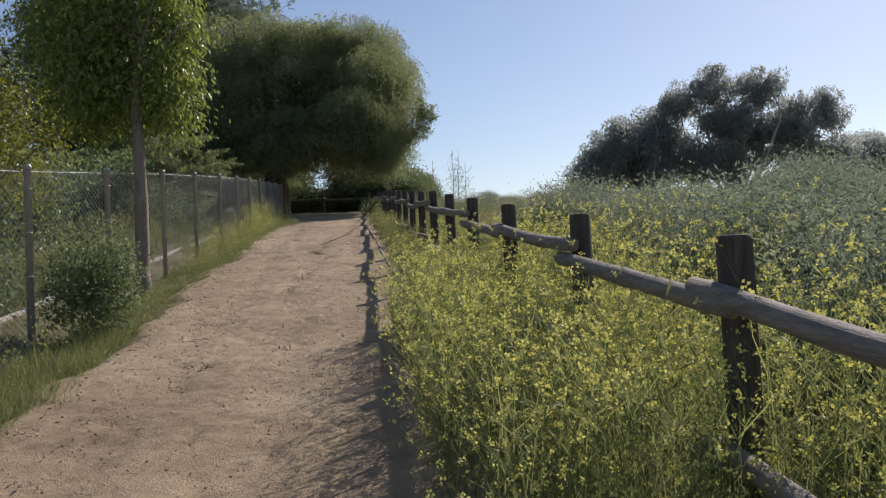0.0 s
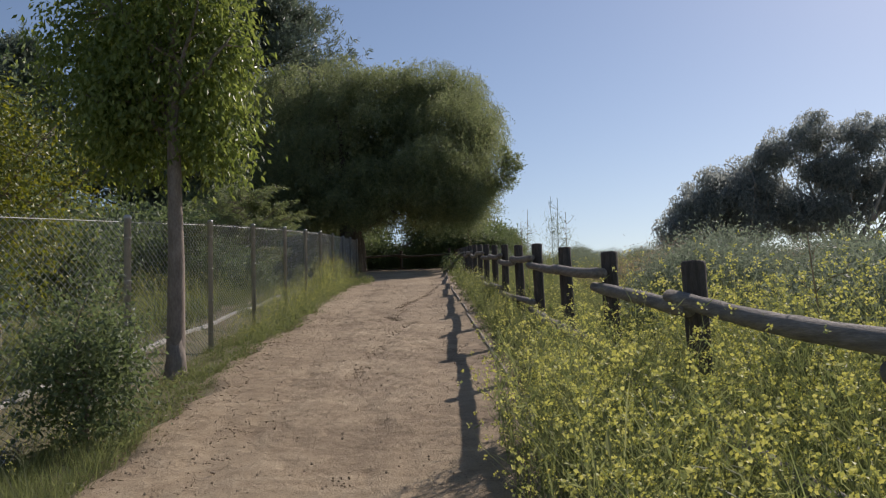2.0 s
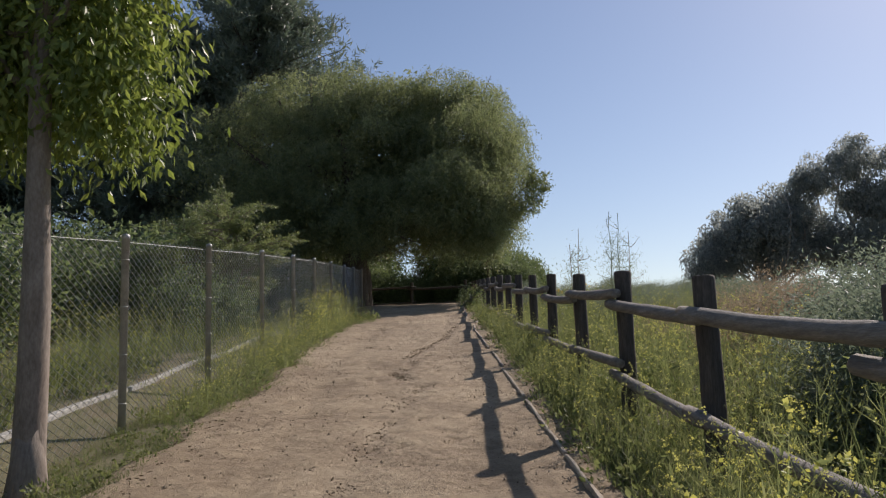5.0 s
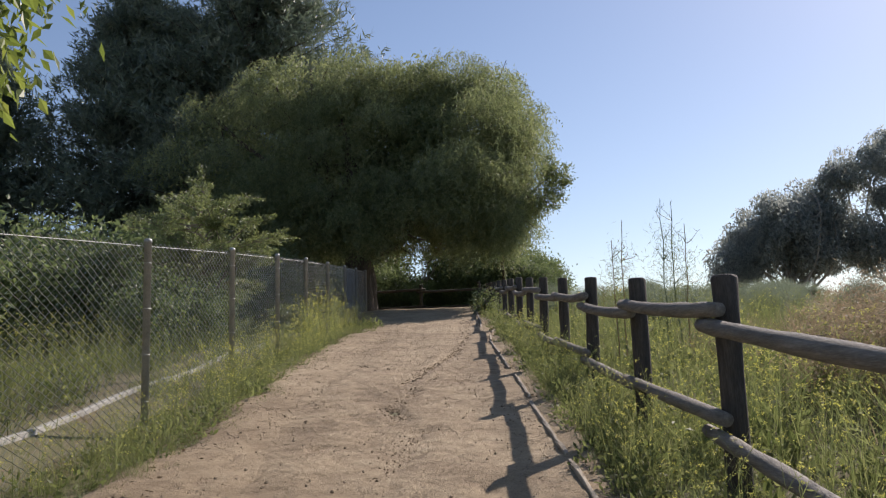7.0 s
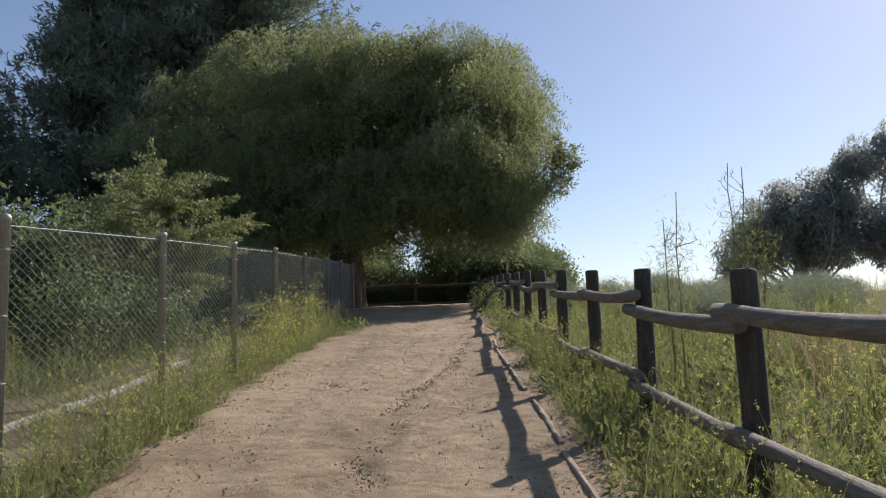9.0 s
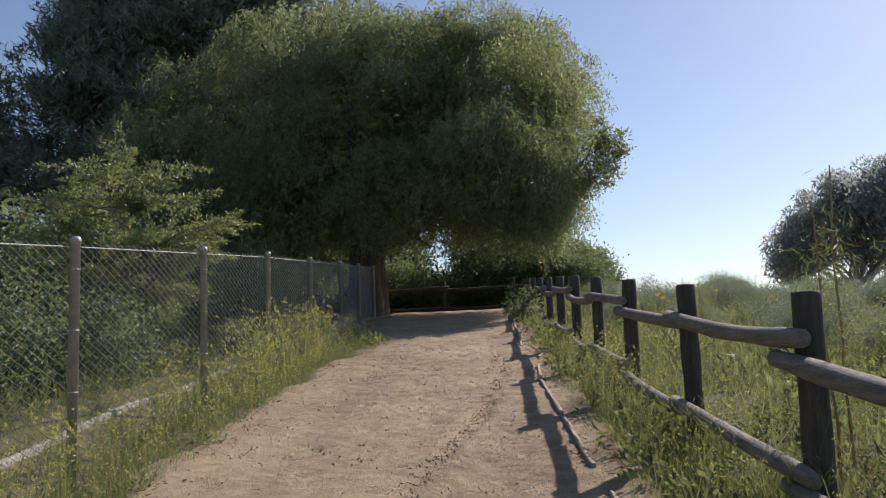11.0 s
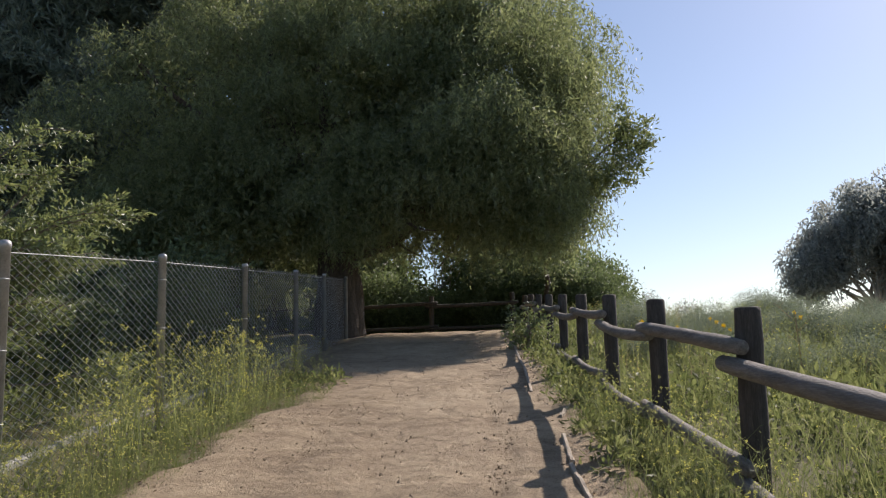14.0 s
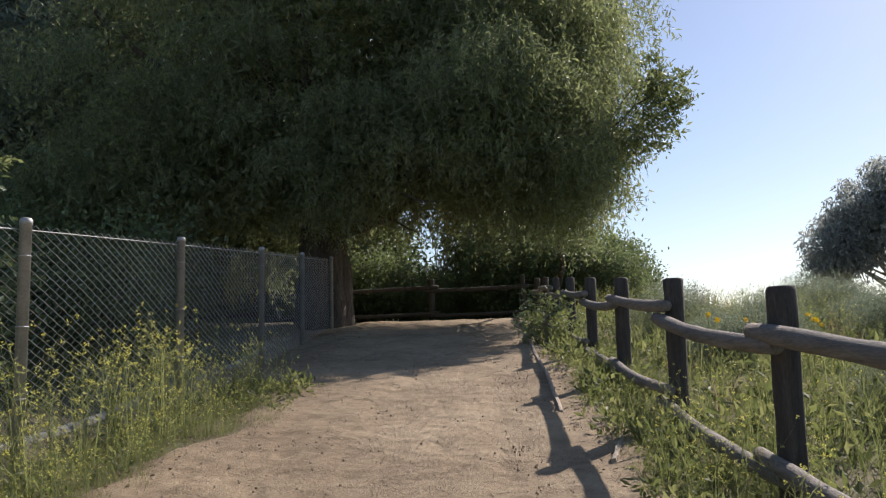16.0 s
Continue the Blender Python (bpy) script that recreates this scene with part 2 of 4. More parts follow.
def leaves(b, at, along, length, width, mat=0, fold=0.15):
    """Pointed leaves: at is the leaf's foot, along the way it points."""
    n = len(at)
    along = unit(along)
    side = unit(np.cross(along, unit(rng.normal(size=(n, 3)))))
    up = np.cross(side, along)
    length, width = np.broadcast_to(length, n)[:, None], np.broadcast_to(width, n)[:, None]
    mid = at + along * length * 0.45 + up * width * fold
    v = np.stack([at, mid + side * width * 0.5, at + along * length, mid - side * width * 0.5], 1).reshape(-1, 3)
    b.add(v, np.arange(4 * n).reshape(n, 4), mat)


def ribbons(b, foot, tip, width, bend=0.2, mat=0, segs=2):
    """Blades of grass and thin stems, tapered and bent."""
    n = len(foot)
    d = tip - foot
    side = unit(np.cross(d, unit(rng.normal(size=(n, 3)))))
    sag = rng.normal(size=(n, 3)) * np.linalg.norm(d, axis=1)[:, None] * bend * 0.5
    sag[:, 2] = -np.abs(sag[:, 2]) * 0.3
    rows = []
    width = np.broadcast_to(width, n)[:, None]
    for k in range(segs):
        t = k / segs
        c = foot + d * t + sag * (t * (1 - t) * 2)
        w = width * (1 - 0.75 * t)
        rows += [c - side * w / 2, c + side * w / 2]
    rows.append(tip)
    m = 2 * segs + 1
    v = np.stack(rows, 1).reshape(-1, 3)
    base = np.arange(n)[:, None] * m
    for k in range(segs - 1):
        b.add(np.zeros((0, 3)), np.zeros((0, 4), int), mat)
    start = b.n
    b.v.append(v)
    b.n += len(v)
    for k in range(segs - 1):
        b.f.append((start + base + np.array([2 * k, 2 * k + 1, 2 * k + 3, 2 * k + 2])[None], mat))
    b.f.append((start + base + np.array([2 * segs - 2, 2 * segs - 1, 2 * segs])[None], mat))


def inside(ell, n, shell=0.35):
    """Points in a union of ellipsoids ((centre), (radii)), most of them near the skin."""
    vol = np.array([r[0] * r[1] * r[2] for _, r in ell]) ** 0.67
    pick = rng.choice(len(ell), n, p=vol / vol.sum())
    c = np.array([e[0] for e in ell], float)[pick]
    r = np.array([e[1] for e in ell], float)[pick]
    d = unit(rng.normal(size=(n, 3)))
    return c + d * r * (rng.uniform(0, 1, n) ** shell)[:, None], d


def blob_noise(p, s):
    return np.array([noise.noise(Vector(q * s)) for q in p])


# ---- the lie of the land ----
PY = [-60, -2, 0, 7.43, 10.16, 17.46, 19.2, 25.5, 32, 36, 38.5, 42, 60, 400]
PZ = [-7.0, -0.55, -0.3, 0.573, 0.955, 1.88, 2.1, 2.87, 3.6, 4.14, 4.34, 4.36, 4.1, 3.7]
PATH_L, PATH_R = -1.9, 0.95


def lane(y):
    return np.interp(y, PY, PZ)


def land(x, y):
    """Height of the ground."""
    x, y = np.asarray(x, float), np.asarray(y, float)
    g = lane(y)
    right = np.clip(x - 2.0, 0, 9) * 0.045 * np.clip((36 - y) / 14, 0, 1)
    bank = np.clip((x - 1.0) / 0.8, 0, 1) * 0.05
    left = -np.clip((-x - 2.0) / 0.8, 0, 1) * 0.09 + np.clip((-x - 3.0) / 0.55, 0, 1) * 0.17
    bumps = 0.04 * np.sin(x * 1.7 + y * 0.6) * np.sin(y * 1.1 - x * 0.4) * np.clip(np.abs(x + 0.5) - 1.4, 0, 1)
    return g + right + bank + left + bumps


def grid(b, xs, ys, height):
    X, Y = np.meshgrid(xs, ys)
    Z = height(X, Y)
    v = np.stack([X, Y, Z], -1).reshape(-1, 3)
    nx, ny = len(xs), len(ys)
    i = (np.arange(ny - 1)[:, None] * nx + np.arange(nx - 1)[None]).ravel()
    b.add(v, np.stack([i, i + 1, i + 1 + nx, i + nx], -1))
    return b


def on_land(x, y, lift=0.0):
    return np.stack([x, y, land(x, y) + lift], -1)


g = Build()
xs = np.concatenate([[-900, -300, -120, -60, -35, -22], np.arange(-14, 16.01, 0.25), [22, 35, 60, 120, 300, 900]])
ys = np.concatenate([[-900, -300, -100, -40, -15, -8], np.arange(-5, 52.01, 0.25), [56, 62, 75, 100, 150, 300, 900]])
grid(g, xs, ys, land)
tagged(part("ground", g, M_SOIL, smooth=True), "brown soil under grass and weeds", "ground", kind="structure")


def path_height(X, Y):
    h = land(X, Y) + 0.052
    rut = np.zeros_like(X)
    for cx, w, d in ((-1.25, 0.22, 0.022), (-0.45, 0.25, 0.016), (0.35, 0.2, 0.014)):
        wander = cx + 0.12 * np.sin(Y * 0.45 + cx * 3) + 0.05 * np.sin(Y * 1.3)
        rut -= d * np.exp(-((X - wander) / w) ** 2)
    fine = np.array([noise.fractal(Vector((x * 2.6, y * 2.2, 0.3)), 0.9, 2.1, 5) for x, y in zip(X.ravel(), Y.ravel())]).reshape(X.shape)
    lump = np.array([noise.noise(Vector((x * 7.0, y * 5.5, 4.0))) for x, y in zip(X.ravel(), Y.ravel())]).reshape(X.shape)
    prints = -0.026 * np.clip(lump - 0.3, 0, 1) / 0.3
    for line, w, d in (((0.39, 23.1, -0.08, 20.85), 0.07, 0.03), ((-0.08, 20.85, -0.33, 19.3), 0.08, 0.035), ((-0.33, 19.3, -0.28, 18.7), 0.1, 0.03), ((-0.5, 17.7, -0.27, 17.0), 0.08, 0.035),
                       ((-0.02, 19.9, -0.43, 17.5), 0.07, 0.025), ((-0.13, 16.5, -0.55, 12.8), 0.12, 0.03), ((0.55, 25.6, 0.16, 21.9), 0.06, 0.03), ((-1.03, 7.4, -1.0, 7.6), 0.09, 0.04),
                       ((-1.56, 10.35, -1.1, 6.5), 0.1, 0.025), ((-0.55, 12.2, -0.6, 11.7), 0.1, 0.035), ((-0.79, 9.2, -0.8, 8.5), 0.08, 0.02)):
        x0, y0, x1, y1 = line
        u = np.clip(((X - x0) * (x1 - x0) + (Y - y0) * (y1 - y0)) / ((x1 - x0) ** 2 + (y1 - y0) ** 2), 0, 1)
        off = np.hypot(X - (x0 + u * (x1 - x0)) - 0.06 * fine, Y - (y0 + u * (y1 - y0)))
        prints = prints - 0.75 * d * np.exp(-(off / w) ** 2) * (0.5 + 1.4 * fine) + 0.15 * d * np.exp(-((off - 1.7 * w) / (0.7 * w)) ** 2)
    edge_l = PATH_L - 0.12 + 0.12 * np.sin(Y * 0.8) + 0.1 * np.sin(Y * 2.3 + 1) + 0.07 * np.sin(Y * 5.1)
    edge_l = edge_l + np.interp(Y, [25.5, 28.0, 29.3, 30.2], [0, 0.4, 0.35, -1.1])
    edge_r = PATH_R + 0.22 + 0.05 * np.sin(Y * 1.9)
    out = np.clip((edge_l - X) / 0.3, 0, 1) + np.clip((X - edge_r) / 0.25, 0, 1)
    return h + rut + 0.012 * fine + prints - 0.1 * out


p = Build()
grid(p, np.arange(-3.36, 1.5, 0.06), np.arange(-4, 44, 0.08), path_height)
tagged(part("dirt_path", p, M_DIRT, smooth=True), "pale brown sandy dirt path with ruts and footprints", "path", kind="structure")

# ---- log fence along the path ----
log_tops = lambda y: np.interp(y, [5.19, 7.56, 9.75, 11.93, 14.11, 16.3, 18.49, 20.68, 22.86, 25.05, 27.24, 40], [1.709, 1.981, 2.251, 2.514, 2.79, 3.004, 3.245, 3.471, 3.712, 3.942, 4.178, 5.35])
LOG_Y = [-1.35, 0.83, 3.01, 5.19, 7.56, 9.745, 11.93, 14.11, 16.3, 18.49, 20.675, 22.86, 25.05, 27.236, 29.42, 31.6, 33.8, 36.0, 38.1, 40.2]
log_x = lambda y: 1.76 - 0.0043 * (y - 7.5)
log_fence = thing("log_fence", (1.72, 16.3, float(land(1.72, 16.3))), "weathered log post and rail fence beside the dirt path", "fence")


def log_post(x, y, z0, z1, r, fence):
    b = Build()
    n = 9
    zs = np.linspace(z0, z1 - 0.02, n)
    lean = rng.uniform(-0.015, 0.015, 2)
    pts = np.stack([x + lean[0] * (zs - z1), y + lean[1] * (zs - z1), zs], -1)
    rr = np.full(n, r) * rng.uniform(0.96, 1.04, n)
    pts = np.vstack([pts, [[x, y, z1 - 0.004], [x, y, z1]]])
    rr = np.concatenate([rr, [r * 0.93, r * 0.8]])
    tube(b, pts, rr, 14, wob=0.035)
    return part("post", b, M_POST, fence, smooth=True)


def log_rail(a, c, r, fence, timber=None):
    b = Build()
    t = np.linspace(0, 1, 12)[:, None]
    pts = np.asarray(a) * (1 - t) + np.asarray(c) * t
    bow = rng.uniform(-0.025, 0.025, 2)
    pts[:, 0] += bow[0] * np.sin(np.pi * t[:, 0])
    pts[:, 2] += (bow[1] - 0.02) * np.sin(np.pi * t[:, 0])
    rr = r * rng.uniform(0.94, 1.06, 12)
    rr[0] *= 0.86
    rr[-1] *= 0.86
    tube(b, pts, rr, 12, wob=0.04)
    return part("rail", b, timber or M_RAIL, fence, smooth=True)


def log_run(fence, spots, tops, side, timber=None):
    """Posts at spots; two rails in each bay, which lap over one another at the posts."""
    for (x, y), top in zip(spots, tops):
        log_post(x, y, float(land(x, y)) - 0.15, top, 0.068 * rng.uniform(0.95, 1.06), fence)
    for k in range(len(spots) - 1):
        p0, p1 = np.array(spots[k]), np.array(spots[k + 1])
        d = (p1 - p0) / np.linalg.norm(p1 - p0)
        off = np.array([-d[1], d[0]]) * side * 0.1
        for high, low, r in ((0.2, 0.285, 0.048), (0.81, 0.885, 0.044)):
            below = high if k % 2 else low
            j0, j1 = rng.uniform(-0.015, 0.015, 2)
            a = np.array([*(p0 - d * 0.17 + off), tops[k] - below + j0])
            c = np.array([*(p1 + d * 0.17 + off), tops[k + 1] - below + j1])
            log_rail(a, c, r, fence, timber)


log_run(log_fence, [(log_x(y), y) for y in LOG_Y], [float(log_tops(y)) if y >= 5 else 1.709 + (y - 5.19) * 0.115 for y in LOG_Y], 1)
cross_fence = thing("log_fence", (-3, 41.5, float(land(-3, 41.5))), "weathered log fence across the end of the path, its rails darkened for shade", "fence")
cross_spots = [(1.35 - 2.2 * k, 41.4 + 0.12 * k) for k in range(7)]
# rails take the dark post timber: the thicket's shade is put into their colour
log_run(cross_fence, cross_spots, [float(land(*s)) + 1.15 for s in cross_spots], 1, M_POST)

# ---- timber edging of the path ----
for y0, y1, x0, x1 in ((3.0, 5.4, 1.06, 1.05), (5.5, 7.9, 1.05, 1.03), (8.0, 10.4, 1.03, 1.02), (10.5, 12.9, 1.03, 0.99), (12.95, 15.3, 0.99, 0.96), (15.4, 17.7, 0.96, 0.93), (17.9, 19.6, 0.95, 0.94),
                       (20.2, 21.9, 0.92, 0.90), (22.05, 24.2, 0.90, 0.87), (24.3, 25.2, 0.89, 0.93), (26.1, 26.75, 1.0, 1.16), (27.8, 30.2, 0.86, 0.94), (30.3, 33.4, 0.93, 0.98), (33.6, 36.5, 0.98, 1.02)):
    b = Build()
    n = 10
    t = np.linspace(0, 1, n)
    X, Y = x0 + (x1 - x0) * t, y0 + (y1 - y0) * t
    Z = lane(Y) + 0.02 + rng.uniform(-0.012, 0.012, n)
    w, h = 0.017, 0.058
    sec = np.array([(-w, -0.12), (w, -0.12), (w, h - 0.008), (w - 0.008, h), (-w + 0.008, h), (-w, h - 0.008)])
    v = np.stack([np.stack([X + sx + rng.uniform(-0.003, 0.003, n), Y, Z + sz + rng.uniform(-0.004, 0.004, n)], -1) for sx, sz in sec], 1)
    i, j = np.arange(n - 1)[:, None] * 6, np.arange(6)[None]
    q = np.stack([i + j, i + (j + 1) % 6, i + 6 + (j + 1) % 6, i + 6 + j], -1).reshape(-1, 4)
    b.add(v.reshape(-1, 3), q)
    b.f.append((np.array([[5, 4, 3, 2, 1, 0], list(range(6 * n - 6, 6 * n))]), 0))
    tagged(part("edging_board", b, M_BOARD), "worn timber edging board along the dirt path", "edging board", "path edging")

# ---- chain-link fence ----
CH_Y = [0.7, 3.4, 6.13, 8.86, 11.58, 14.8, 17.61, 20.7, 23.52, 26.15, 28.9, 31.8, 34.2, 36.7]
ch_x = lambda y: -2.95 + 0.0165 * (y - 8.86)
ch_top = lambda y: np.interp(y, [0, 8.86, 14.86, 20.7, 26.15, 31.44, 36.7], [1.68, 2.651, 3.364, 4.018, 4.592, 5.087, 5.56])
ch_foot = lambda y: land(np.broadcast_to(-2.9, np.shape(y)), y)
chain_fence = thing("chain_link_fence", (-2.85, 17.6, float(ch_foot(17.6))), "galvanised chain-link fence with round steel posts, dulled", "fence")
for k, y in enumerate(CH_Y):
    b = Build()
    x, z0, z1 = float(ch_x(y)), float(ch_foot(y)) - 0.2, float(ch_top(y))
    tube(b, [(x, y, z0), (x, y, z1 - 0.05), (x, y, z1 - 0.049), (x, y, z1 - 0.02), (x, y, z1 - 0.005), (x, y, z1)], [0.037, 0.037, 0.041, 0.041, 0.033, 0.018], 12)
    post = part("post", b, M_STEEL, chain_fence, smooth=True)
    for zz in (0.25, 0.7, 1.15, 1.6):
        if z1 - zz > z0 + 0.3:
            bt = Build()
            a = np.linspace(0, 2 * np.pi, 9)
            tube(bt, np.stack([x + 0.041 * np.cos(a), y + 0.041 * np.sin(a), np.full(9, z1 - zz)], -1), 0.004, 4, caps=False)
            part("tie_wire", bt, M_WIRE, post)
PITCH, STEP = 0.066, 0.036
for y0, y1 in zip(CH_Y, CH_Y[1:]):
    count = int((y1 - y0) / PITCH)
    wires = Build()
    yc = y0 + (np.arange(count) + 0.5) * (y1 - y0) / count
    rows = 52
    k = np.arange(rows)
    zig = np.where(k % 2 == 0, -0.5, 0.5) * PITCH * 1.06
    Y = yc[:, None] + zig[None] * np.where(np.arange(count) % 2, 1.0, -1.0)[:, None]
    sag = 0.012 * np.sin((yc - y0) / (y1 - y0) * np.pi)[:, None] * np.sin(k / rows * 9)[None]
    X = ch_x(Y) - 0.045 + np.where(k % 2 == 0, 0.003, -0.003)[None] + sag
    frac = k / (rows - 1)
    top, foot = ch_top(Y) - 0.04, ch_foot(Y) + 0.03
    Z = top + (foot - top) * frac[None]
    P = np.stack([X, Y, Z], -1)
    r = 0.0021
    tri = np.array([(r, 0, r * 0.6), (-r, r, 0), (-r, -r, -r * 0.6)])
    V = (P[:, :, None] + tri[None, None]).reshape(-1, 3)
    base = (np.arange(count)[:, None] * rows + np.arange(rows - 1)[None]).reshape(-1, 1) * 3
    wires.add(V, np.concatenate([base + np.array([a, (a + 1) % 3, 3 + (a + 1) % 3, 3 + a])[None] for a in range(3)]))
    n = 8
    yy = np.linspace(y0, y1, n)
    tube(wires, np.stack([ch_x(yy) - 0.04, yy, ch_top(yy) - 0.075], -1), 0.0035, 4)
    part("wire_mesh", wires, M_WIRE, chain_fence)

# ---- concrete strip behind the fence ----
b = Build()
n = 90
Y = np.linspace(-2, 38, n)
sec = np.array([(-0.032, -0.3), (0.032, -0.3), (0.032, 0.03), (0.024, 0.04), (-0.024, 0.04), (-0.032, 0.03)])
Xk = -3.6 + 0.027 * (Y - 14.0) + 0.01 * np.sin(Y * 1.3)
Zb = land(Xk, Y) + 0.005
v = np.stack([np.stack([Xk + sx, Y, Zb + sz + rng.uniform(-0.006, 0.006, n)], -1) for sx, sz in sec], 1)
i, j = np.arange(n - 1)[:, None] * 6, np.arange(6)[None]
b.add(v.reshape(-1, 3), np.stack([i + j, i + (j + 1) % 6, i + 6 + (j + 1) % 6, i + 6 + j], -1).reshape(-1, 4))
tagged(part("kerb", b, M_CONCRETE), "pale concrete kerb behind the chain-link fence", "kerb", kind="structure")


# ---- trees ----
def limb(b, a, c, r0, r1, bend=0.15, sides=8, segs=7, mat=0):
    a, c = np.asarray(a, float), np.asarray(c, float)
    t = np.linspace(0, 1, segs)[:, None]
    d = np.linalg.norm(c - a)
    w = rng.normal(size=3) * d * bend
    pts = a + (c - a) * t + w * np.sin(np.pi * t) * 0.5 + rng.normal(size=(segs, 3)) * d * min(0.012, bend * 0.3) * np.sin(np.pi * t)
    tube(b, pts, r0 + (r1 - r0) * t[:, 0], sides, mat, wob=0.05)
    return pts


def limbs_to(b, pts, targets, r0, r1, bend=0.18, sides=6, sub=2):
    """Limbs from a trunk's points to places in the crown, each with some side twigs."""
    for c in targets:
        k = rng.integers(2 * len(pts) // 3, len(pts))
        q = limb(b, pts[k], c, r0 * rng.uniform(0.7, 1.1), r1, bend, sides)
        for _ in range(sub):
            m = rng.integers(2, len(q))
            limb(b, q[m], q[m] + unit(rng.normal(size=3)) * min(np.linalg.norm(c - pts[k]) * 0.3, 0.6), r1 * 1.3, r1 * 0.3, bend, 5, 5)


def clumped(ell, clumps, per, sigma, shell=0.3):
    c, d = inside(ell, clumps, shell)
    at = np.repeat(c, per, 0) + rng.normal(size=(clumps * per, 3)) * sigma
    return at, np.repeat(d, per, 0)


def leafy(name, root, ell, mat, clumps, per, sigma, length, width, droop=0.5, shell=0.3, bark=M_BARK, trunk_r=0.1, trunk_top=None, limbs=10, label="", category="tree", group="", bow=0.04):
    """A tree or shrub: tapered trunk with limbs, and a crown of leaf clumps."""
    t = thing(name, root, label, category, group)
    tb = Build()
    root = np.array(root, float)
    top = np.array(trunk_top if trunk_top is not None else np.mean([e[0] for e in ell], 0), float)
    pts = limb(tb, root - (0, 0, 0.2), top, trunk_r, trunk_r * 0.5, bow, 12, 10)
    tube(tb, [root + (0, 0, h) for h in (-0.2, 0.0, 0.08, 0.2, 0.45)], [trunk_r * k for k in (1.45, 1.3, 1.14, 1.02, 0.8)], 12, wob=0.05)
    c, _ = inside(ell, limbs, 0.5)
    limbs_to(tb, pts, c, trunk_r * 0.38, trunk_r * 0.1)
    part("trunk", tb, bark, t, smooth=True)
    cb = Build()
    at, d = clumped(ell, clumps, per, sigma, shell)
    n = len(at)
    along = unit(rng.normal(size=(n, 3)) + d * 0.5) + np.array([0, 0, -droop])
    leaves(cb, at, along, rng.uniform(0.7, 1.25, n) * length, rng.uniform(0.75, 1.2, n) * width)
    part("crown", cb, mat, t)
    return t


def strands(b, at, outward, count, length, leaf_l, leaf_w, mat=0):
    """Hanging sprays: pairs of narrow leaves along a drooping line."""
    n = len(at)
    drop = np.array([0, 0, -1.0]) + outward * 0.35 + rng.normal(size=(n, 3)) * 0.18
    drop = unit(drop) * (length * rng.uniform(0.5, 1.3, n))[:, None]
    t = (np.arange(count) + 0.5) / count
    p = at[:, None] + drop[:, None] * t[None, :, None] + rng.normal(size=(n, count, 3)) * 0.03
    along = rng.normal(size=(n, count, 3)) * 0.8 + np.array([0, 0, -0.9])
    m = n * count
    leaves(b, p.reshape(-1, 3), along.reshape(-1, 3), rng.uniform(0.7, 1.3, m) * leaf_l, rng.uniform(0.7, 1.3, m) * leaf_w, mat)


def billows(ell, count, size, per, shell=0.25, flat=0.75, domed=True):
    """Points on rounded tufts that stand about the skin of a crown."""
    c, d = inside(ell, count, shell)
    r = size * rng.uniform(0.6, 1.3, count)
    out = unit(rng.normal(size=(count * per, 3)))
    if domed:
        out[:, 2] = np.where(out[:, 2] < -0.3, -out[:, 2], out[:, 2])
    at = np.repeat(c, per, 0) + out * (np.repeat(r, per) * rng.uniform(0.35, 1, count * per) ** 0.5)[:, None] * np.array([1, 1, flat])
    return at, unit(out + np.repeat(d, per, 0) * 0.6)


# the great pepper tree at the head of the path
pep_root = (-2.75, 37.3, float(land(-2.75, 37.3)))
PEPPER = [((-1.9, 39.0, 9.7), (4.2, 3.8, 3.5)), ((0.8, 38.4, 9.8), (2.3, 2.6, 3.0)), ((-6.0, 39.0, 8.6), (4.2, 4.0, 3.6)), ((-0.3, 37.8, 8.0), (2.7, 2.6, 1.9)), ((-4.0, 38.8, 11.6), (3.0, 3.0, 1.7)), ((1.75, 37.3, 8.4), (1.3, 1.7, 2.2)), ((1.3, 36.3, 7.3), (1.0, 1.2, 1.1)), ((0.0, 35.9, 7.8), (1.8, 1.3, 1.2)), ((1.7, 38.9, 10.9), (1.6, 1.6, 1.9)), ((-0.6, 38.6, 11.7), (1.9, 2.0, 1.8)),
          ((-4.6, 36.3, 7.1), (2.6, 1.6, 1.3)), ((-7.2, 37.0, 6.9), (2.2, 1.8, 1.3)), ((-2.3, 36.1, 7.4), (1.7, 1.4, 1.2)), ((1.7, 35.3, 8.0), (0.9, 1.0, 1.2)), ((0.5, 35.3, 8.2), (1.5, 1.2, 1.2)), ((1.5, 35.8, 9.6), (1.4, 1.3, 1.5))]
pepper = thing("pepper_tree", pep_root, "large old pepper tree with drooping feathery foliage, shading the path", "tree")
tb = Build()
for k in range(5):
    a = k * 1.26 + 0.4
    foot = np.array(pep_root) + np.array([0.34 * math.cos(a), 0.34 * math.sin(a), -0.2])
    limb(tb, foot, np.array(pep_root) + np.array([0.16 * math.cos(a), 0.16 * math.sin(a), 2.3]), 0.30, 0.24, 0.03, 12, 8)
tops, _ = inside(PEPPER[:10], 22, 0.6)
for c in tops:
    q = limb(tb, np.array(pep_root) + (0, 0, rng.uniform(1.8, 2.4)), c, rng.uniform(0.10, 0.2), 0.04, 0.16, 8)
    for _ in range(3):
        m = rng.integers(2, len(q))
        limb(tb, q[m], q[m] + rng.normal(size=3) * 1.3, 0.04, 0.01, 0.2, 5, 5)
part("trunk", tb, M_BARK_ROUGH, pepper, smooth=True)
cb = Build()
at, d = billows(PEPPER, 340, 0.95, 88, 0.2)
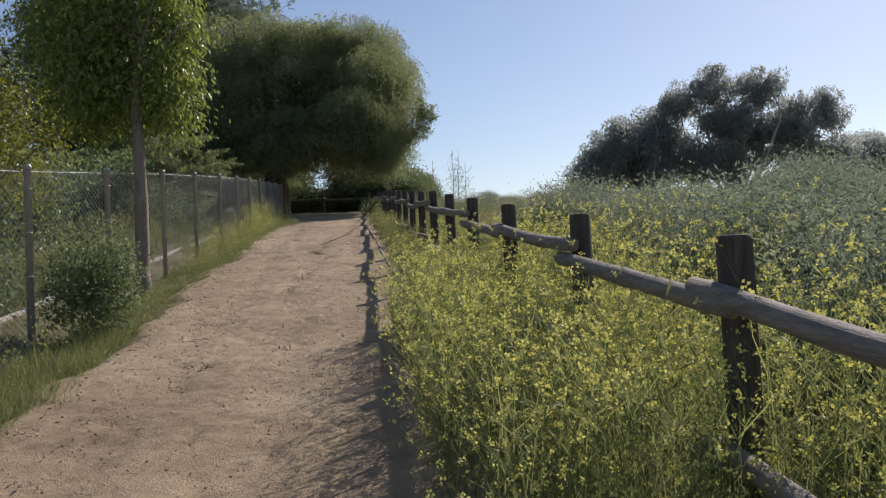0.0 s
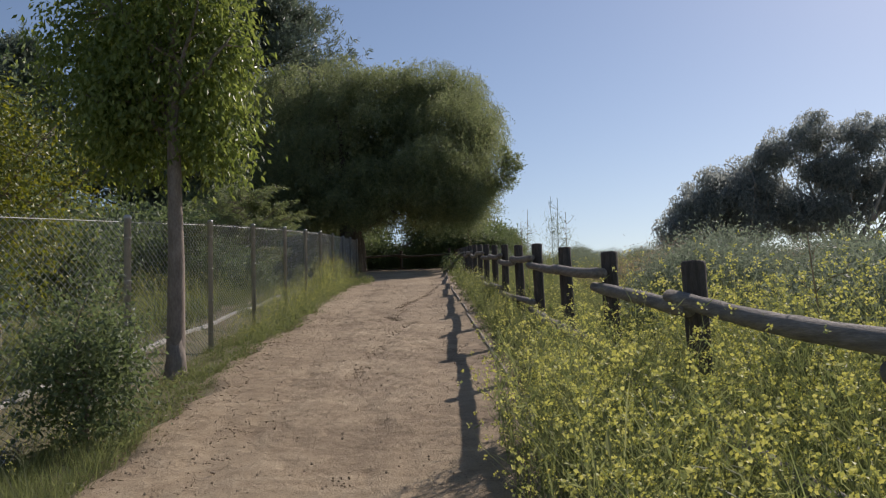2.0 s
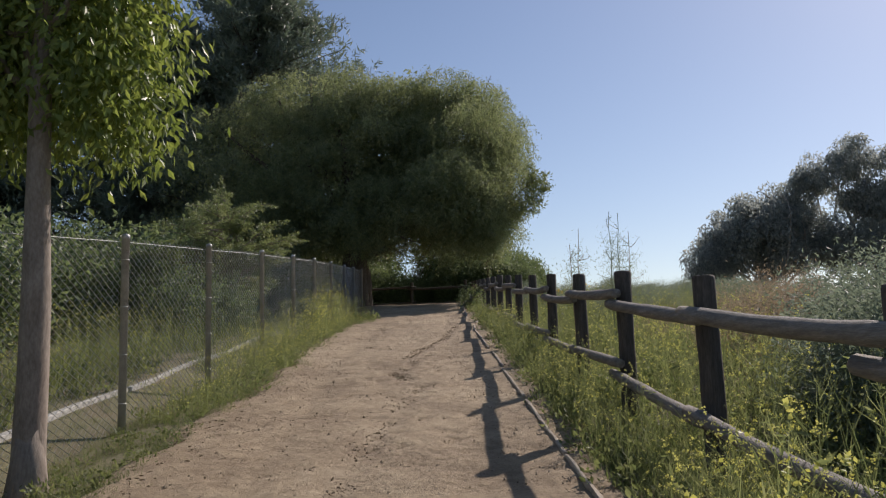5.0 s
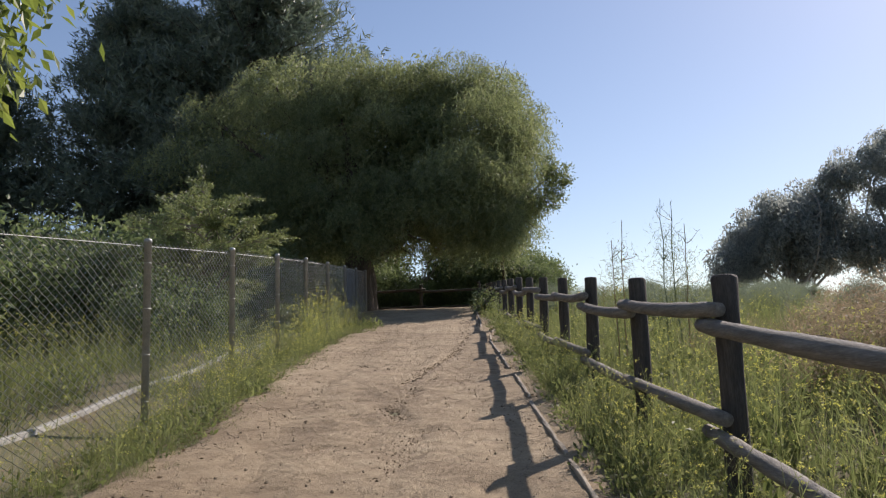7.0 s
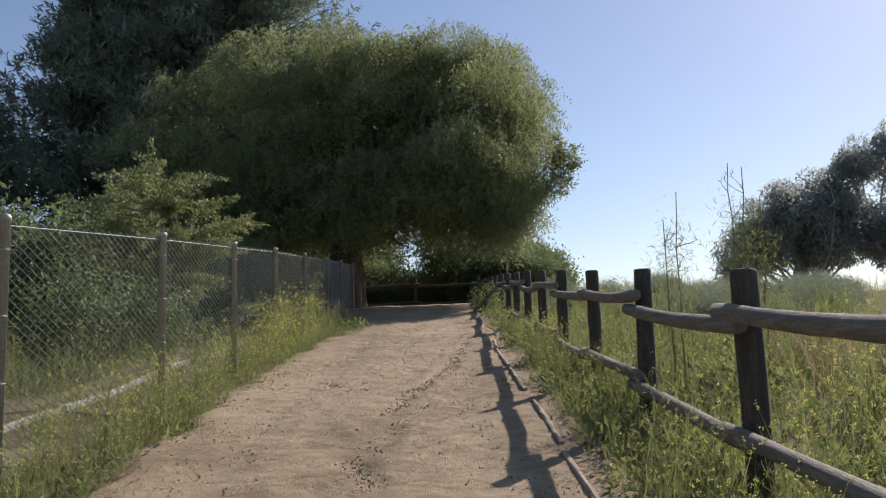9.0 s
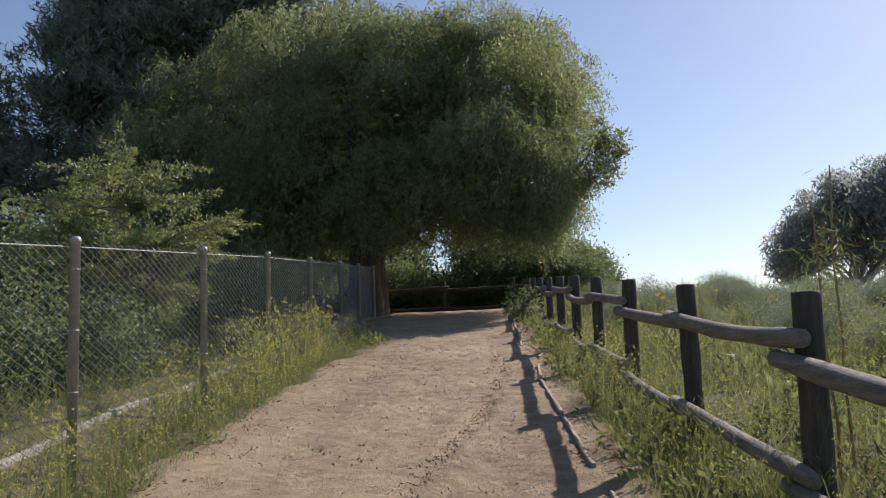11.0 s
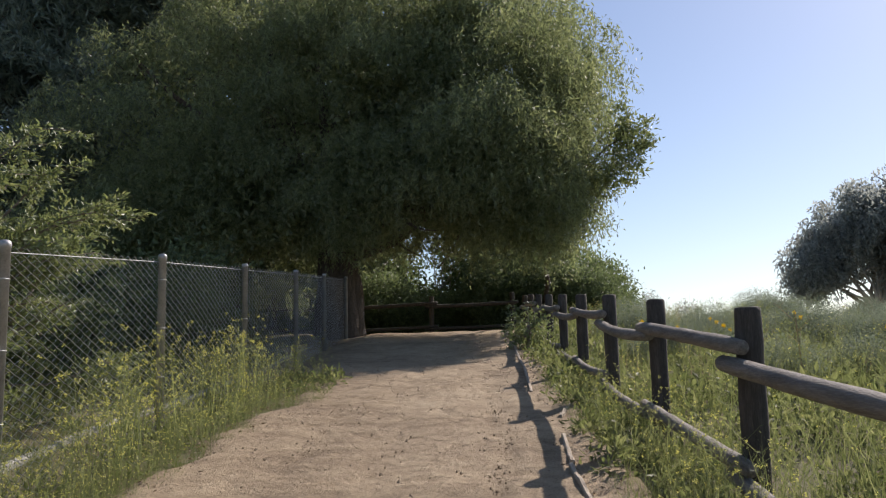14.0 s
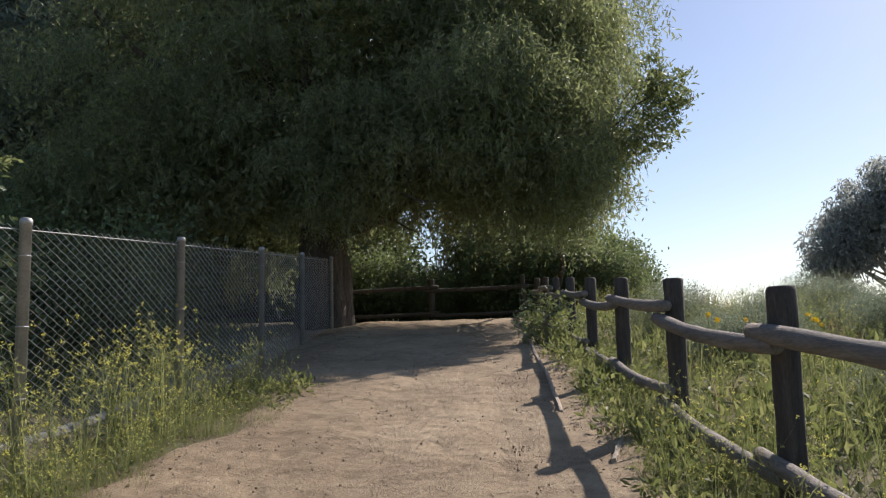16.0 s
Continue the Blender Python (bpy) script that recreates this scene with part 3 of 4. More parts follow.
cut = 5.95 + 0.5 * np.sin(at[:, 0] * 1.3 + 0.6) * np.sin(at[:, 1] * 0.9) - 0.5 * (at[:, 0] > 1.0) - 0.5 * (at[:, 0] < -4.5)
keep = (at[:, 2] > cut + rng.normal(0, 0.25, len(at))) & ((at[:, 0] < 0.6) | (rng.uniform(0, 1, len(at)) < 0.75))
strands(cb, at[keep], d[keep], 12, 0.7, 0.12, 0.03)
CURTAIN = [((2.3, 38.3, 10.0), (1.15, 1.5, 2.3)), ((1.9, 36.8, 8.1), (0.8, 1.1, 1.7)), ((1.3, 36.2, 7.1), (1.3, 1.1, 1.0)), ((2.4, 37.4, 9.6), (1.0, 1.3, 1.6)), ((1.8, 34.9, 7.2), (0.55, 0.7, 0.9)), ((0.9, 38.4, 12.2), (1.7, 1.6, 0.9))]
at, d = billows(CURTAIN, 104, 0.6, 66, 0.3, 1.0, False)
strands(cb, at, d, 12, 0.8, 0.12, 0.028)
c, d = inside(PEPPER, 60000, 0.85)
c = c[(c[:, 2] > 6.1) & (c[:, 0] < 0.4)]
leaves(cb, c, rng.normal(size=(len(c), 3)) + (0, 0, -0.6), 0.19, 0.07)
part("crown", cb, L_PEPPER, pepper)

# pines behind it
def pine(root, height, radius, skirt, label):
    t = thing("pine_tree", root, label, "tree")
    root = np.array(root, float)
    tb = Build()
    pts = limb(tb, root - (0, 0, 0.3), root + (0, 0, height * 0.97), radius * 0.075, 0.03, 0.02, 12, 12)
    cb = Build()
    tiers = int(height * 2.4)
    foot, dirs = [], []
    for k in range(tiers):
        h = skirt + (height - skirt) * k / tiers
        prof = (1 - ((h - skirt) / (height - skirt)) ** 2.4) * (0.55 + 0.45 * min(1, (h - skirt) / (0.2 * height)))
        for _ in range(7):
            a = rng.uniform(0, 2 * np.pi)
            reach = radius * prof * rng.uniform(0.72, 1.1) + 0.35
            tip = root + np.array([reach * math.cos(a), reach * math.sin(a), h + reach * 0.12 + rng.uniform(-0.3, 0.3)])
            base = root + (0, 0, h - 0.2)
            q = limb(tb, base, tip, 0.05, 0.012, 0.06, 5, 6)
            for u in np.linspace(0.25, 1, 9):
                m = 5
                p0 = base + (tip - base) * u
                foot.append(p0 + rng.normal(size=(m, 3)) * np.array([0.38, 0.38, 0.22]))
                dirs.append(np.tile((tip - base) / reach, (m, 1)))
    part("trunk", tb, M_BARK_ROUGH, t, smooth=True)
    f, dd = np.concatenate(foot), np.concatenate(dirs)
    f, dd = np.repeat(f, 10, 0), np.repeat(dd, 10, 0)
    n = len(f)
    leaves(cb, f + rng.normal(size=(n, 3)) * 0.09, dd * 0.5 + rng.normal(size=(n, 3)) * 0.7 + (0, 0, 0.35), rng.uniform(0.24, 0.42, n), rng.uniform(0.045, 0.075, n))
    part("crown", cb, L_PINE, t)


pine((-8.0, 44.8, 4.0), 17.5, 6.2, 1.2, "tall dark pine tree behind the pepper tree")
pine((-12.7, 44.5, 3.8), 14.8, 5.0, 0.8, "dark pine tree beside a taller pine")
pine((-18.6, 42.0, 3.6), 12.5, 3.3, 0.6, "dark bushy pine tree standing apart")

# dark broad-leaved tree that shows at the pepper tree's edge
leafy("evergreen_tree", (2.3, 44.0, float(land(2.3, 44.0))), [((3.55, 36.1, 7.75), (0.5, 0.6, 0.5)), ((3.85, 36.0, 8.35), (0.4, 0.45, 0.38)), ((3.5, 36.1, 8.55), (0.28, 0.4, 0.45)), ((3.0, 36.4, 7.35), (0.42, 0.6, 0.4)), ((2.6, 36.9, 7.5), (0.5, 0.6, 0.45))], L_ACACIA, 190, 24, 0.085, 0.115, 0.045, 0.0, 0.35, M_BARK_ROUGH, 0.075, (2.5, 37.2, 7.6), 9, "dark broad-leaved tree growing out beside the pepper tree")

# young tree in front of the chain-link fence
leafy("young_street_tree", (-2.76, 12.8, float(land(-2.76, 12.8))), [((-2.95, 13.2, 4.75), (0.95, 0.95, 1.15)), ((-3.3, 13.3, 5.4), (0.85, 0.95, 1.3)), ((-2.75, 13.1, 5.9), (0.85, 0.9, 1.0)), ((-3.65, 13.0, 4.5), (0.6, 0.7, 0.7)), ((-4.0, 13.3, 5.5), (0.6, 0.7, 0.8)), ((-2.45, 13.0, 4.4), (0.55, 0.6, 0.6)), ((-3.3, 13.4, 6.9), (0.8, 0.8, 0.8)), ((-2.3, 13.0, 4.0), (0.4, 0.45, 0.4)), ((-2.25, 13.1, 5.2), (0.4, 0.5, 0.6)), ((-3.3, 13.1, 3.95), (0.5, 0.5, 0.4))], L_YOUNG, 1150, 24, 0.16, 0.095, 0.045, 1.1, 0.42, M_BARK, 0.118, (-2.82, 12.9, 5.6), 22, "young tree with a smooth grey trunk and drooping green leaves", bow=0.006)

# trees and shrubs behind the chain-link fence
leafy("yellow_green_shrub", (-5.2, 13.5, float(land(-5.2, 13.5))), [((-5.0, 13.6, 3.9), (1.0, 1.2, 1.1)), ((-5.9, 13.0, 4.3), (1.2, 1.2, 1.3)), ((-5.2, 13.0, 2.9), (1.0, 1.0, 1.0))], L_YELLOW, 620, 20, 0.16, 0.075, 0.035, 0.4, 0.4, M_BARK, 0.06, None, 14, "tall shrub with yellow-green leaves behind the chain-link fence", "shrub")
leafy("dark_tree", (-8.0, 17.5, float(land(-8, 17.5))), [((-7.6, 17.0, 4.4), (1.9, 2.2, 2.0)), ((-9.4, 16.5, 4.7), (2.3, 2.4, 2.0)), ((-8.0, 15.0, 3.6), (2.0, 2.0, 1.8)), ((-6.7, 16.0, 4.9), (1.0, 1.2, 1.4))], L_DARK, 1100, 20, 0.26, 0.13, 0.06, 0.4, 0.35, M_BARK, 0.14, None, 18, "dark leafy tree behind the chain-link fence")
bush = thing("feathery_bush", (-4.7, 26.2, float(land(-4.7, 26.2))), "grey-green feathery bush leaning over the chain-link fence", "bush")
tb, cb = Build(), Build()
heart = np.array([-4.7, 26.2, float(land(-4.7, 26.2)) - 0.1])
for k in range(5):
    limb(tb, heart + rng.normal(size=3) * 0.08 * np.array([1, 1, 0]), heart + np.array([rng.normal(0, 0.5), rng.normal(0, 0.5), 1.6]), 0.035, 0.015, 0.1, 7, 7)
boughs, _ = inside([((-4.7, 26.2, 5.25), (1.0, 1.1, 1.05)), ((-5.3, 26.4, 4.5), (1.3, 1.3, 1.5)), ((-4.4, 26.0, 3.8), (1.25, 1.2, 1.3)), ((-3.9, 26.1, 5.15), (0.75, 0.7, 0.5)), ((-3.45, 26.0, 4.75), (0.45, 0.4, 0.3))], 95, 0.12)
for e in boughs:
    start = np.array([heart[0] + rng.normal(0, 0.3), heart[1] + rng.normal(0, 0.3), e[2] - rng.uniform(0.1, 0.6)])
    start = e + (start - e) * min(1.0, 1.3 / np.linalg.norm(start - e))
    q = limb(tb, start, e, 0.018, 0.005, 0.12, 4, 6)
    way = unit((e - start) * np.array([1, 1, 0.35]))
    for _ in range(5):
        k0 = q[rng.integers(2, 6)]
        k1 = k0 + unit(way + rng.normal(size=3) * np.array([0.7, 0.7, 0.3])) * rng.uniform(0.25, 0.55)
        limb(tb, k0, k1, 0.006, 0.002, 0.15, 3, 4)
        m = 95
        u = rng.uniform(0, 1, m)
        side = rng.normal(size=(m, 3)) * np.array([1, 1, 0.5]) * (0.075 * (1.25 - u))[:, None]
        leaves(cb, k0 + (k1 - k0) * u[:, None] + side, side * 4 + (k1 - k0) * 0.6 + rng.normal(size=(m, 3)) * 0.25, rng.uniform(0.045, 0.085, m), rng.uniform(0.015, 0.028, m))
part("trunk", tb, M_BARK, bush)
part("foliage", cb, L_ACACIA, bush)


def shrub(name, root, r, h, mat, label, group, clumps=150, per=14, length=0.12, width=0.055, category="shrub", sigma=0.13):
    x, y, z = root
    ell = [((x, y, z + h * 0.55), (r, r, h * 0.5)), ((x + r * 0.4, y - r * 0.2, z + h * 0.4), (r * 0.7, r * 0.7, h * 0.4)), ((x - r * 0.4, y + r * 0.2, z + h * 0.35), (r * 0.75, r * 0.7, h * 0.38))]
    return leafy(name, root, ell, mat, clumps, per, sigma, length, width, 0.1, 0.4, M_BARK, 0.03, (x, y, z + h * 0.5), 14, label, category, group)


def spot(x, y):
    return (x, y, float(land(x, y)))


# hedge of dark shrubs deep behind the fence
first = shrub("hedge_shrub", spot(-7.0, 13.0), 1.3, 2.3, L_DARK, "dark dense shrub in the shade behind the fence", "hedge behind the fence", 260, 16, 0.15, 0.075, sigma=0.2)
for k in range(13):
    x, y = -6.6 - rng.uniform(0, 1.6), 15.0 + k * 1.75
    copy_thing(first, pose(x, y, float(land(x, y)), 0, 0, rng.uniform(0, 360)))
# shrubs beyond the head of the path
first = shrub("thicket_shrub", spot(-6.0, 46.0), 2.0, 3.6, L_DARK, "tall dark shrub in the thicket beyond the path", "thicket beyond the path", 1250, 16, 0.17, 0.08, sigma=0.2)
for x, y, s in ((-4.0, 46.8, 1.2), (-8.8, 46.5, 1.1), (1.5, 46.4, 1.2), (3.5, 46.8, 0.85), (-1.0, 47.5, 0.6), (-12, 47, 1.2), (4.1, 44.6, 0.65), (-5.0, 50, 1.2), (0.4, 44.2, 0.5), (-16.0, 46, 1.1), (-2.7, 43.8, 0.62), (2.6, 43.6, 0.7), (-4.6, 43.6, 0.78), (-6.8, 43.4, 0.85), (-0.9, 43.9, 0.42), (1.3, 43.7, 0.66), (3.6, 42.8, 0.5)):
    c = copy_thing(first, pose(x, y, float(land(x, y)), 0, 0, rng.uniform(0, 360)))
    c.scale = (s, s, s)
leafy("bare_tree", spot(-0.8, 45.5), [((-0.8, 45.5, 6.8), (1.0, 0.6, 0.9)), ((-0.3, 45.5, 7.4), (0.7, 0.6, 0.6))], L_ACACIA, 40, 8, 0.14, 0.12, 0.05, 0.2, 0.4, M_BARK_PALE, 0.05, (-0.8, 45.5, 6.0), 26, "half-bare small tree with pale branches in the thicket")
shrub("shade_shrub", spot(-2.55, 9.6), 0.5, 1.3, L_DARK, "small-leaved dark green bush against the chain-link fence", "", 380, 15, 0.055, 0.03, "bush", 0.09)
first = shrub("fence_shrub", spot(-4.4, 10.2), 0.9, 1.6, L_DARK, "dark shrub growing behind the chain-link fence", "shrubs behind the fence", 260, 14, 0.09, 0.045)
for x, y, s in ((-4.6, 7.6, 1.1), (-4.9, 23.6, 0.9), (-5.2, 28.8, 1.2), (-4.6, 31.5, 1.1), (-5.0, 34.0, 1.3), (-4.2, 24.6, 0.7)):
    c = copy_thing(first, pose(x, y, float(land(x, y)), 0, 0, rng.uniform(0, 360)))
    c.scale = (s, s, s)


# ---- eucalyptus on the hill ----
def eucalyptus(root, ell, trunk_r, clumps, label):
    t = thing("eucalyptus_tree", root, label, "tree", "far eucalyptus trees")
    tb = Build()
    root = np.array(root, float)
    fork = root + (0, 0, 2.5)
    pts = limb(tb, root - (0, 0, 0.3), fork, trunk_r, trunk_r * 0.75, 0.03, 12, 8)
    ends, _ = inside(ell, 22, 0.7)
    for c in ends:
        q = limb(tb, fork - (0, 0, rng.uniform(0, 1)), c, trunk_r * rng.uniform(0.2, 0.36), 0.04, 0.25, 7, 8)
        for _ in range(3):
            m = rng.integers(3, len(q))
            limb(tb, q[m], q[m] + unit(rng.normal(size=3)) * 1.1, 0.05, 0.015, 0.2, 5, 5)
    part("trunk", tb, M_BARK_PALE, t, smooth=True)
    cb = Build()
    at, d = billows(ell, int(clumps * 0.9), 0.95, 190, 0.5, 0.95, False)
    n = len(at)
    leaves(cb, at, rng.normal(size=(n, 3)) * 0.6 + (0, 0, -0.7), rng.uniform(0.24, 0.42, n), rng.uniform(0.08, 0.13, n))
    part("crown", cb, L_EUC, t)


EZ = 4.2
eucalyptus((32.5, 67.0, EZ), [((30.4, 67, 15.8), (2.2, 2.2, 1.8)), ((34.8, 67, 15.6), (2.1, 2.2, 1.8)), ((27.9, 67, 14.7), (1.3, 1.6, 1.6)), ((38.0, 67.5, 13.5), (1.5, 1.6, 1.7)), ((40.8, 68, 13.9), (1.6, 1.8, 1.7)), ((33.0, 67, 12.6), (2.7, 2.4, 1.5)), ((36.6, 67, 11.2), (3.2, 2.5, 2.3)), ((31.2, 67, 9.8), (3.2, 2.4, 1.8)), ((40.4, 68, 10.7), (2.5, 2.4, 1.9)), ((43.2, 68, 11.0), (1.1, 1.2, 1.0)), ((28.5, 67, 10.4), (1.9, 1.8, 1.6)), ((31.0, 67, 13.3), (1.7, 1.8, 1.2))], 0.5, 400, "tall eucalyptus tree with airy grey-green crown on the hill")
eucalyptus((23.6, 68.0, EZ), [((23.4, 68, 11.2), (3.3, 2.8, 2.7)), ((26.0, 68, 12.2), (2.6, 2.4, 2.2)), ((20.6, 68, 9.6), (1.7, 2, 1.7)), ((25.6, 68, 9.4), (2.6, 2.0, 1.6)), ((20.2, 68, 8.0), (1.3, 1.5, 1.0))], 0.42, 300, "rounded eucalyptus tree on the hill")
eucalyptus((47.0, 71.0, EZ), [((47.5, 71, 10.4), (3.0, 3, 2.2)), ((51, 71, 10.2), (3.0, 3, 2.4)), ((46, 70, 8.0), (3.0, 3, 1.6)), ((52, 72, 8.4), (3, 3, 1.8))], 0.45, 240, "eucalyptus tree with open crown on the hill")

# small trees at the skyline
for x, y, z, r in ((19.0, 110.0, 9.9, 1.5), (17.2, 110.0, 9.4, 1.2), (25.0, 118.0, 9.3, 1.6)):
    leafy("distant_tree", (x, y, float(land(x, y))), [((x, y, z), (r, r, 1.7)), ((x + 0.7 * r, y, z - 1.2), (r, r, 1.2)), ((x - 0.8 * r, y, z - 1.5), (r * 0.9, r, 1.2))], L_EUC, 150, 16, 0.3, 0.3, 0.13, 0.2, 0.4, M_BARK, 0.16, None, 8, "small far tree at the skyline", group="far small trees")


# ---- weeds and grass ----
def mustard(height, flowers=True, spread=0.3, k=11, n=24, m=7):
    """One mustard plant: a bent main stem, thin side branches, narrow leaves and small heads of yellow flowers."""
    b = Build()
    top = np.array([*rng.normal(0, 0.12, 2), 1.0]) * height
    h = rng.uniform(0.18, 0.95, k)
    foot = top * h[:, None]
    a = rng.uniform(0, 2 * np.pi, k)
    reach = spread * height * rng.uniform(0.5, 1.1, k)
    tip = foot + np.stack([np.cos(a) * reach, np.sin(a) * reach, height * rng.uniform(0.15, 0.38, k)], -1)
    ribbons(b, np.zeros((1, 3)), top[None], 0.012, 0.1, 0, 3)
    ribbons(b, np.zeros((1, 3)), top[None] * 0.98, 0.012, 0.1, 0, 3)
    ribbons(b, foot, tip, 0.006, 0.25, 0, 2)
    u = rng.uniform(0, 1, n)
    which = rng.integers(0, k, n)
    at = foot[which] + (tip[which] - foot[which]) * u[:, None]
    low = rng.uniform(0, 1, n) < 0.5
    at[low] = top * rng.uniform(0.05, 0.6, low.sum())[:, None]
    leaves(b, at, rng.normal(size=(n, 3)) + (0, 0, 0.2), rng.uniform(0.03, 0.075, n) * (0.6 + 0.6 * height), rng.uniform(0.008, 0.018, n), 0)
    if flowers:
        heads = np.vstack([tip, top[None]])
        heads = heads[rng.uniform(0, 1, len(heads)) < 0.85]
        c = np.repeat(heads, m, 0) + rng.normal(size=(len(heads) * m, 3)) * np.array([0.010, 0.010, 0.009])
        leaves(b, c, rng.normal(size=(len(c), 3)) + (0, 0, 0.3), 0.018, 0.015, 1)
    return b.arrays()


def tuft(height, blades, spread, width):
    b = Build()
    foot = np.stack([*(rng.normal(0, spread, (2, blades))), np.zeros(blades)], -1)
    h = height * rng.uniform(0.45, 1.1, blades)
    tip = foot + np.stack([rng.normal(0, 0.35, blades) * h, rng.normal(0, 0.35, blades) * h, h], -1)
    ribbons(b, foot, tip, width, 0.35, 0, 2)
    return b.arrays()


def sow(b, kinds, x, y, scale, mat_shift=0):
    """Sets one of the kinds at each place, turned and scaled."""
    for i in range(len(x)):
        v, fs = kinds[rng.integers(len(kinds))]
        a = rng.uniform(0, 2 * np.pi)
        c, s_ = math.cos(a) * scale[i], math.sin(a) * scale[i]
        w = np.empty_like(v)
        w[:, 0] = v[:, 0] * c - v[:, 1] * s_ + x[i]
        w[:, 1] = v[:, 0] * s_ + v[:, 1] * c + y[i]
        w[:, 2] = v[:, 2] * scale[i] + float(land(x[i], y[i])) - 0.02
        b.merge(w, [f for f, _ in fs], [m for _, m in fs], mat_shift)


def scatter(n, x0, x1, y0, y1, patch=0.0, seed=0.0):
    """Places in a rectangle, thinned into patches."""
    x, y = rng.uniform(x0, x1, n), rng.uniform(y0, y1, n)
    if patch:
        keep = np.array([noise.noise(Vector((a * 0.9, c * 0.7, seed))) for a, c in zip(x, y)]) > patch - 0.6 + rng.uniform(-0.25, 0.25, n)
        x, y = x[keep], y[keep]
    return x, y


TALL = [mustard(1.0) for _ in range(9)]
BARE = [mustard(1.0, False, 0.24) for _ in range(5)]
FAR = [mustard(1.0, True, 0.3, 7, 16, 4) for _ in range(6)]
flowers = Build()
for n, x0, x1, y0, y1, lo, hi, kinds in (
        (620, 0.7, 1.9, 2.5, 8.8, 0.6, 0.98, TALL), (200, 1.0, 1.9, 2.5, 9.5, 0.55, 0.9, BARE), (240, 1.15, 1.9, 10.0, 24.0, 0.3, 0.55, BARE), (130, 1.15, 1.8, 8.2, 11.0, 0.4, 0.75, TALL), (120, 1.2, 1.85, 11.0, 17.0, 0.3, 0.55, TALL), (150, 1.2, 1.85, 17.0, 27.0, 0.25, 0.5, TALL),
        (330, 1.9, 2.8, 1.5, 10.0, 0.75, 1.1, TALL), (110, 2.8, 4.2, 5.5, 9.5, 0.8, 1.15, TALL), (240, 1.95, 4.6, 11.0, 18.0, 0.45, 0.75, TALL), (260, 1.95, 6.0, 18.0, 29.0, 0.4, 0.65, FAR), (170, 2.0, 7.0, 29.0, 39.0, 0.35, 0.6, FAR),
        (170, 1.9, 3.0, 5.0, 14.0, 0.5, 0.85, BARE), (300, 1.9, 6.5, 14.0, 24.0, 0.4, 0.7, BARE), (760, 1.95, 6.0, 19.0, 38.0, 0.35, 0.65, BARE), (200, 1.15, 1.9, 20.0, 34.0, 0.14, 0.3, BARE),
        (60, -2.75, -2.15, 14.5, 18.0, 0.25, 0.5, TALL), (120, -2.9, -2.3, 18.0, 24.5, 0.35, 0.65, TALL), (110, -2.4, -1.9, 18.0, 24.5, 0.2, 0.42, TALL), (95, -2.65, -2.15, 24.0, 28.0, 0.4, 0.9, TALL), (80, -2.25, -1.85, 24.0, 28.0, 0.2, 0.4, TALL), (26, -2.5, -2.0, 27.4, 29.2, 0.35, 0.7, TALL), (46, -2.1, -1.5, 27.2, 29.3, 0.15, 0.32, TALL), (16, -2.6, -1.7, 29.0, 30.2, 0.3, 0.6, TALL),
        (170, -5.6, -3.75, 12.0, 21.0, 0.45, 0.85, FAR), (90, -5.5, -3.75, 20.0, 27.0, 0.4, 0.7, FAR), (14, -2.7, -2.2, 6.0, 9.0, 0.3, 0.5, TALL)):
    x, y = scatter(n, x0, x1, y0, y1)
    sow(flowers, kinds, x, y, rng.uniform(lo, hi, n))
tagged(part("mustard_plants", flowers, [L_STEM, L_FLOWER]), "tall wild mustard with small yellow flowers along the path", "wild mustard", kind="stuff")

GRASS = [tuft(1.0, 26, 0.19, 0.015) for _ in range(8)]
SPARSE = [tuft(1.0, 15, 0.26, 0.02) for _ in range(6)]
green = Build()
for n, x0, x1, y0, y1, lo, hi in (
        (700, -2.95, -2.0, 3.5, 9.5, 0.12, 0.3), (330, -2.9, -2.0, 9.5, 15.5, 0.08, 0.2), (260, -2.35, -1.75, 5.0, 15.0, 0.05, 0.13), (260, -2.25, -1.7, 15.0, 28.0, 0.06, 0.18), (220, 0.98, 1.25, 9.0, 36.0, 0.05, 0.16), (90, -3.55, -3.1, 19.0, 26.0, 0.15, 0.3), (520, -2.9, -1.95, 15.0, 24.0, 0.1, 0.26), (330, -2.8, -1.85, 23.5, 27.5, 0.08, 0.22), (170, -2.3, -1.45, 27.3, 29.4, 0.07, 0.2), (40, -3.0, -2.6, 30.0, 36.5, 0.06, 0.15),
        (130, 1.1, 1.9, 2.0, 9.0, 0.12, 0.3), (600, 1.15, 1.95, 9.0, 20.0, 0.12, 0.34), (640, 1.12, 1.95, 20.0, 30.0, 0.1, 0.28), (420, 1.1, 1.95, 30.0, 41.0, 0.1, 0.26),
        (600, 1.9, 4.2, 2.0, 14.0, 0.14, 0.34), (1700, 1.9, 6.5, 14.0, 30.0, 0.18, 0.42), (900, 1.9, 8.5, 30.0, 44.0, 0.2, 0.4), (160, -3.55, -3.1, 5.0, 12.5, 0.1, 0.25), (90, -3.55, -3.15, 12.5, 19.0, 0.06, 0.16), (200, -3.55, -3.0, 19.0, 33.0, 0.1, 0.3), (900, -6.0, -3.75, 6.0, 24.0, 0.2, 0.5), (450, -6.0, -3.75, 24.0, 36.0, 0.15, 0.4), (700, 6.0, 16.0, 3.0, 44.0, 0.2, 0.45), (350, -12.0, -6.0, 2.0, 40.0, 0.15, 0.4)):
    x, y = scatter(n, x0, x1, y0, y1)
    sow(green, SPARSE if x0 >= 1.9 or x0 < -5 or y0 > 29 else GRASS, x, y, rng.uniform(lo, hi, n))
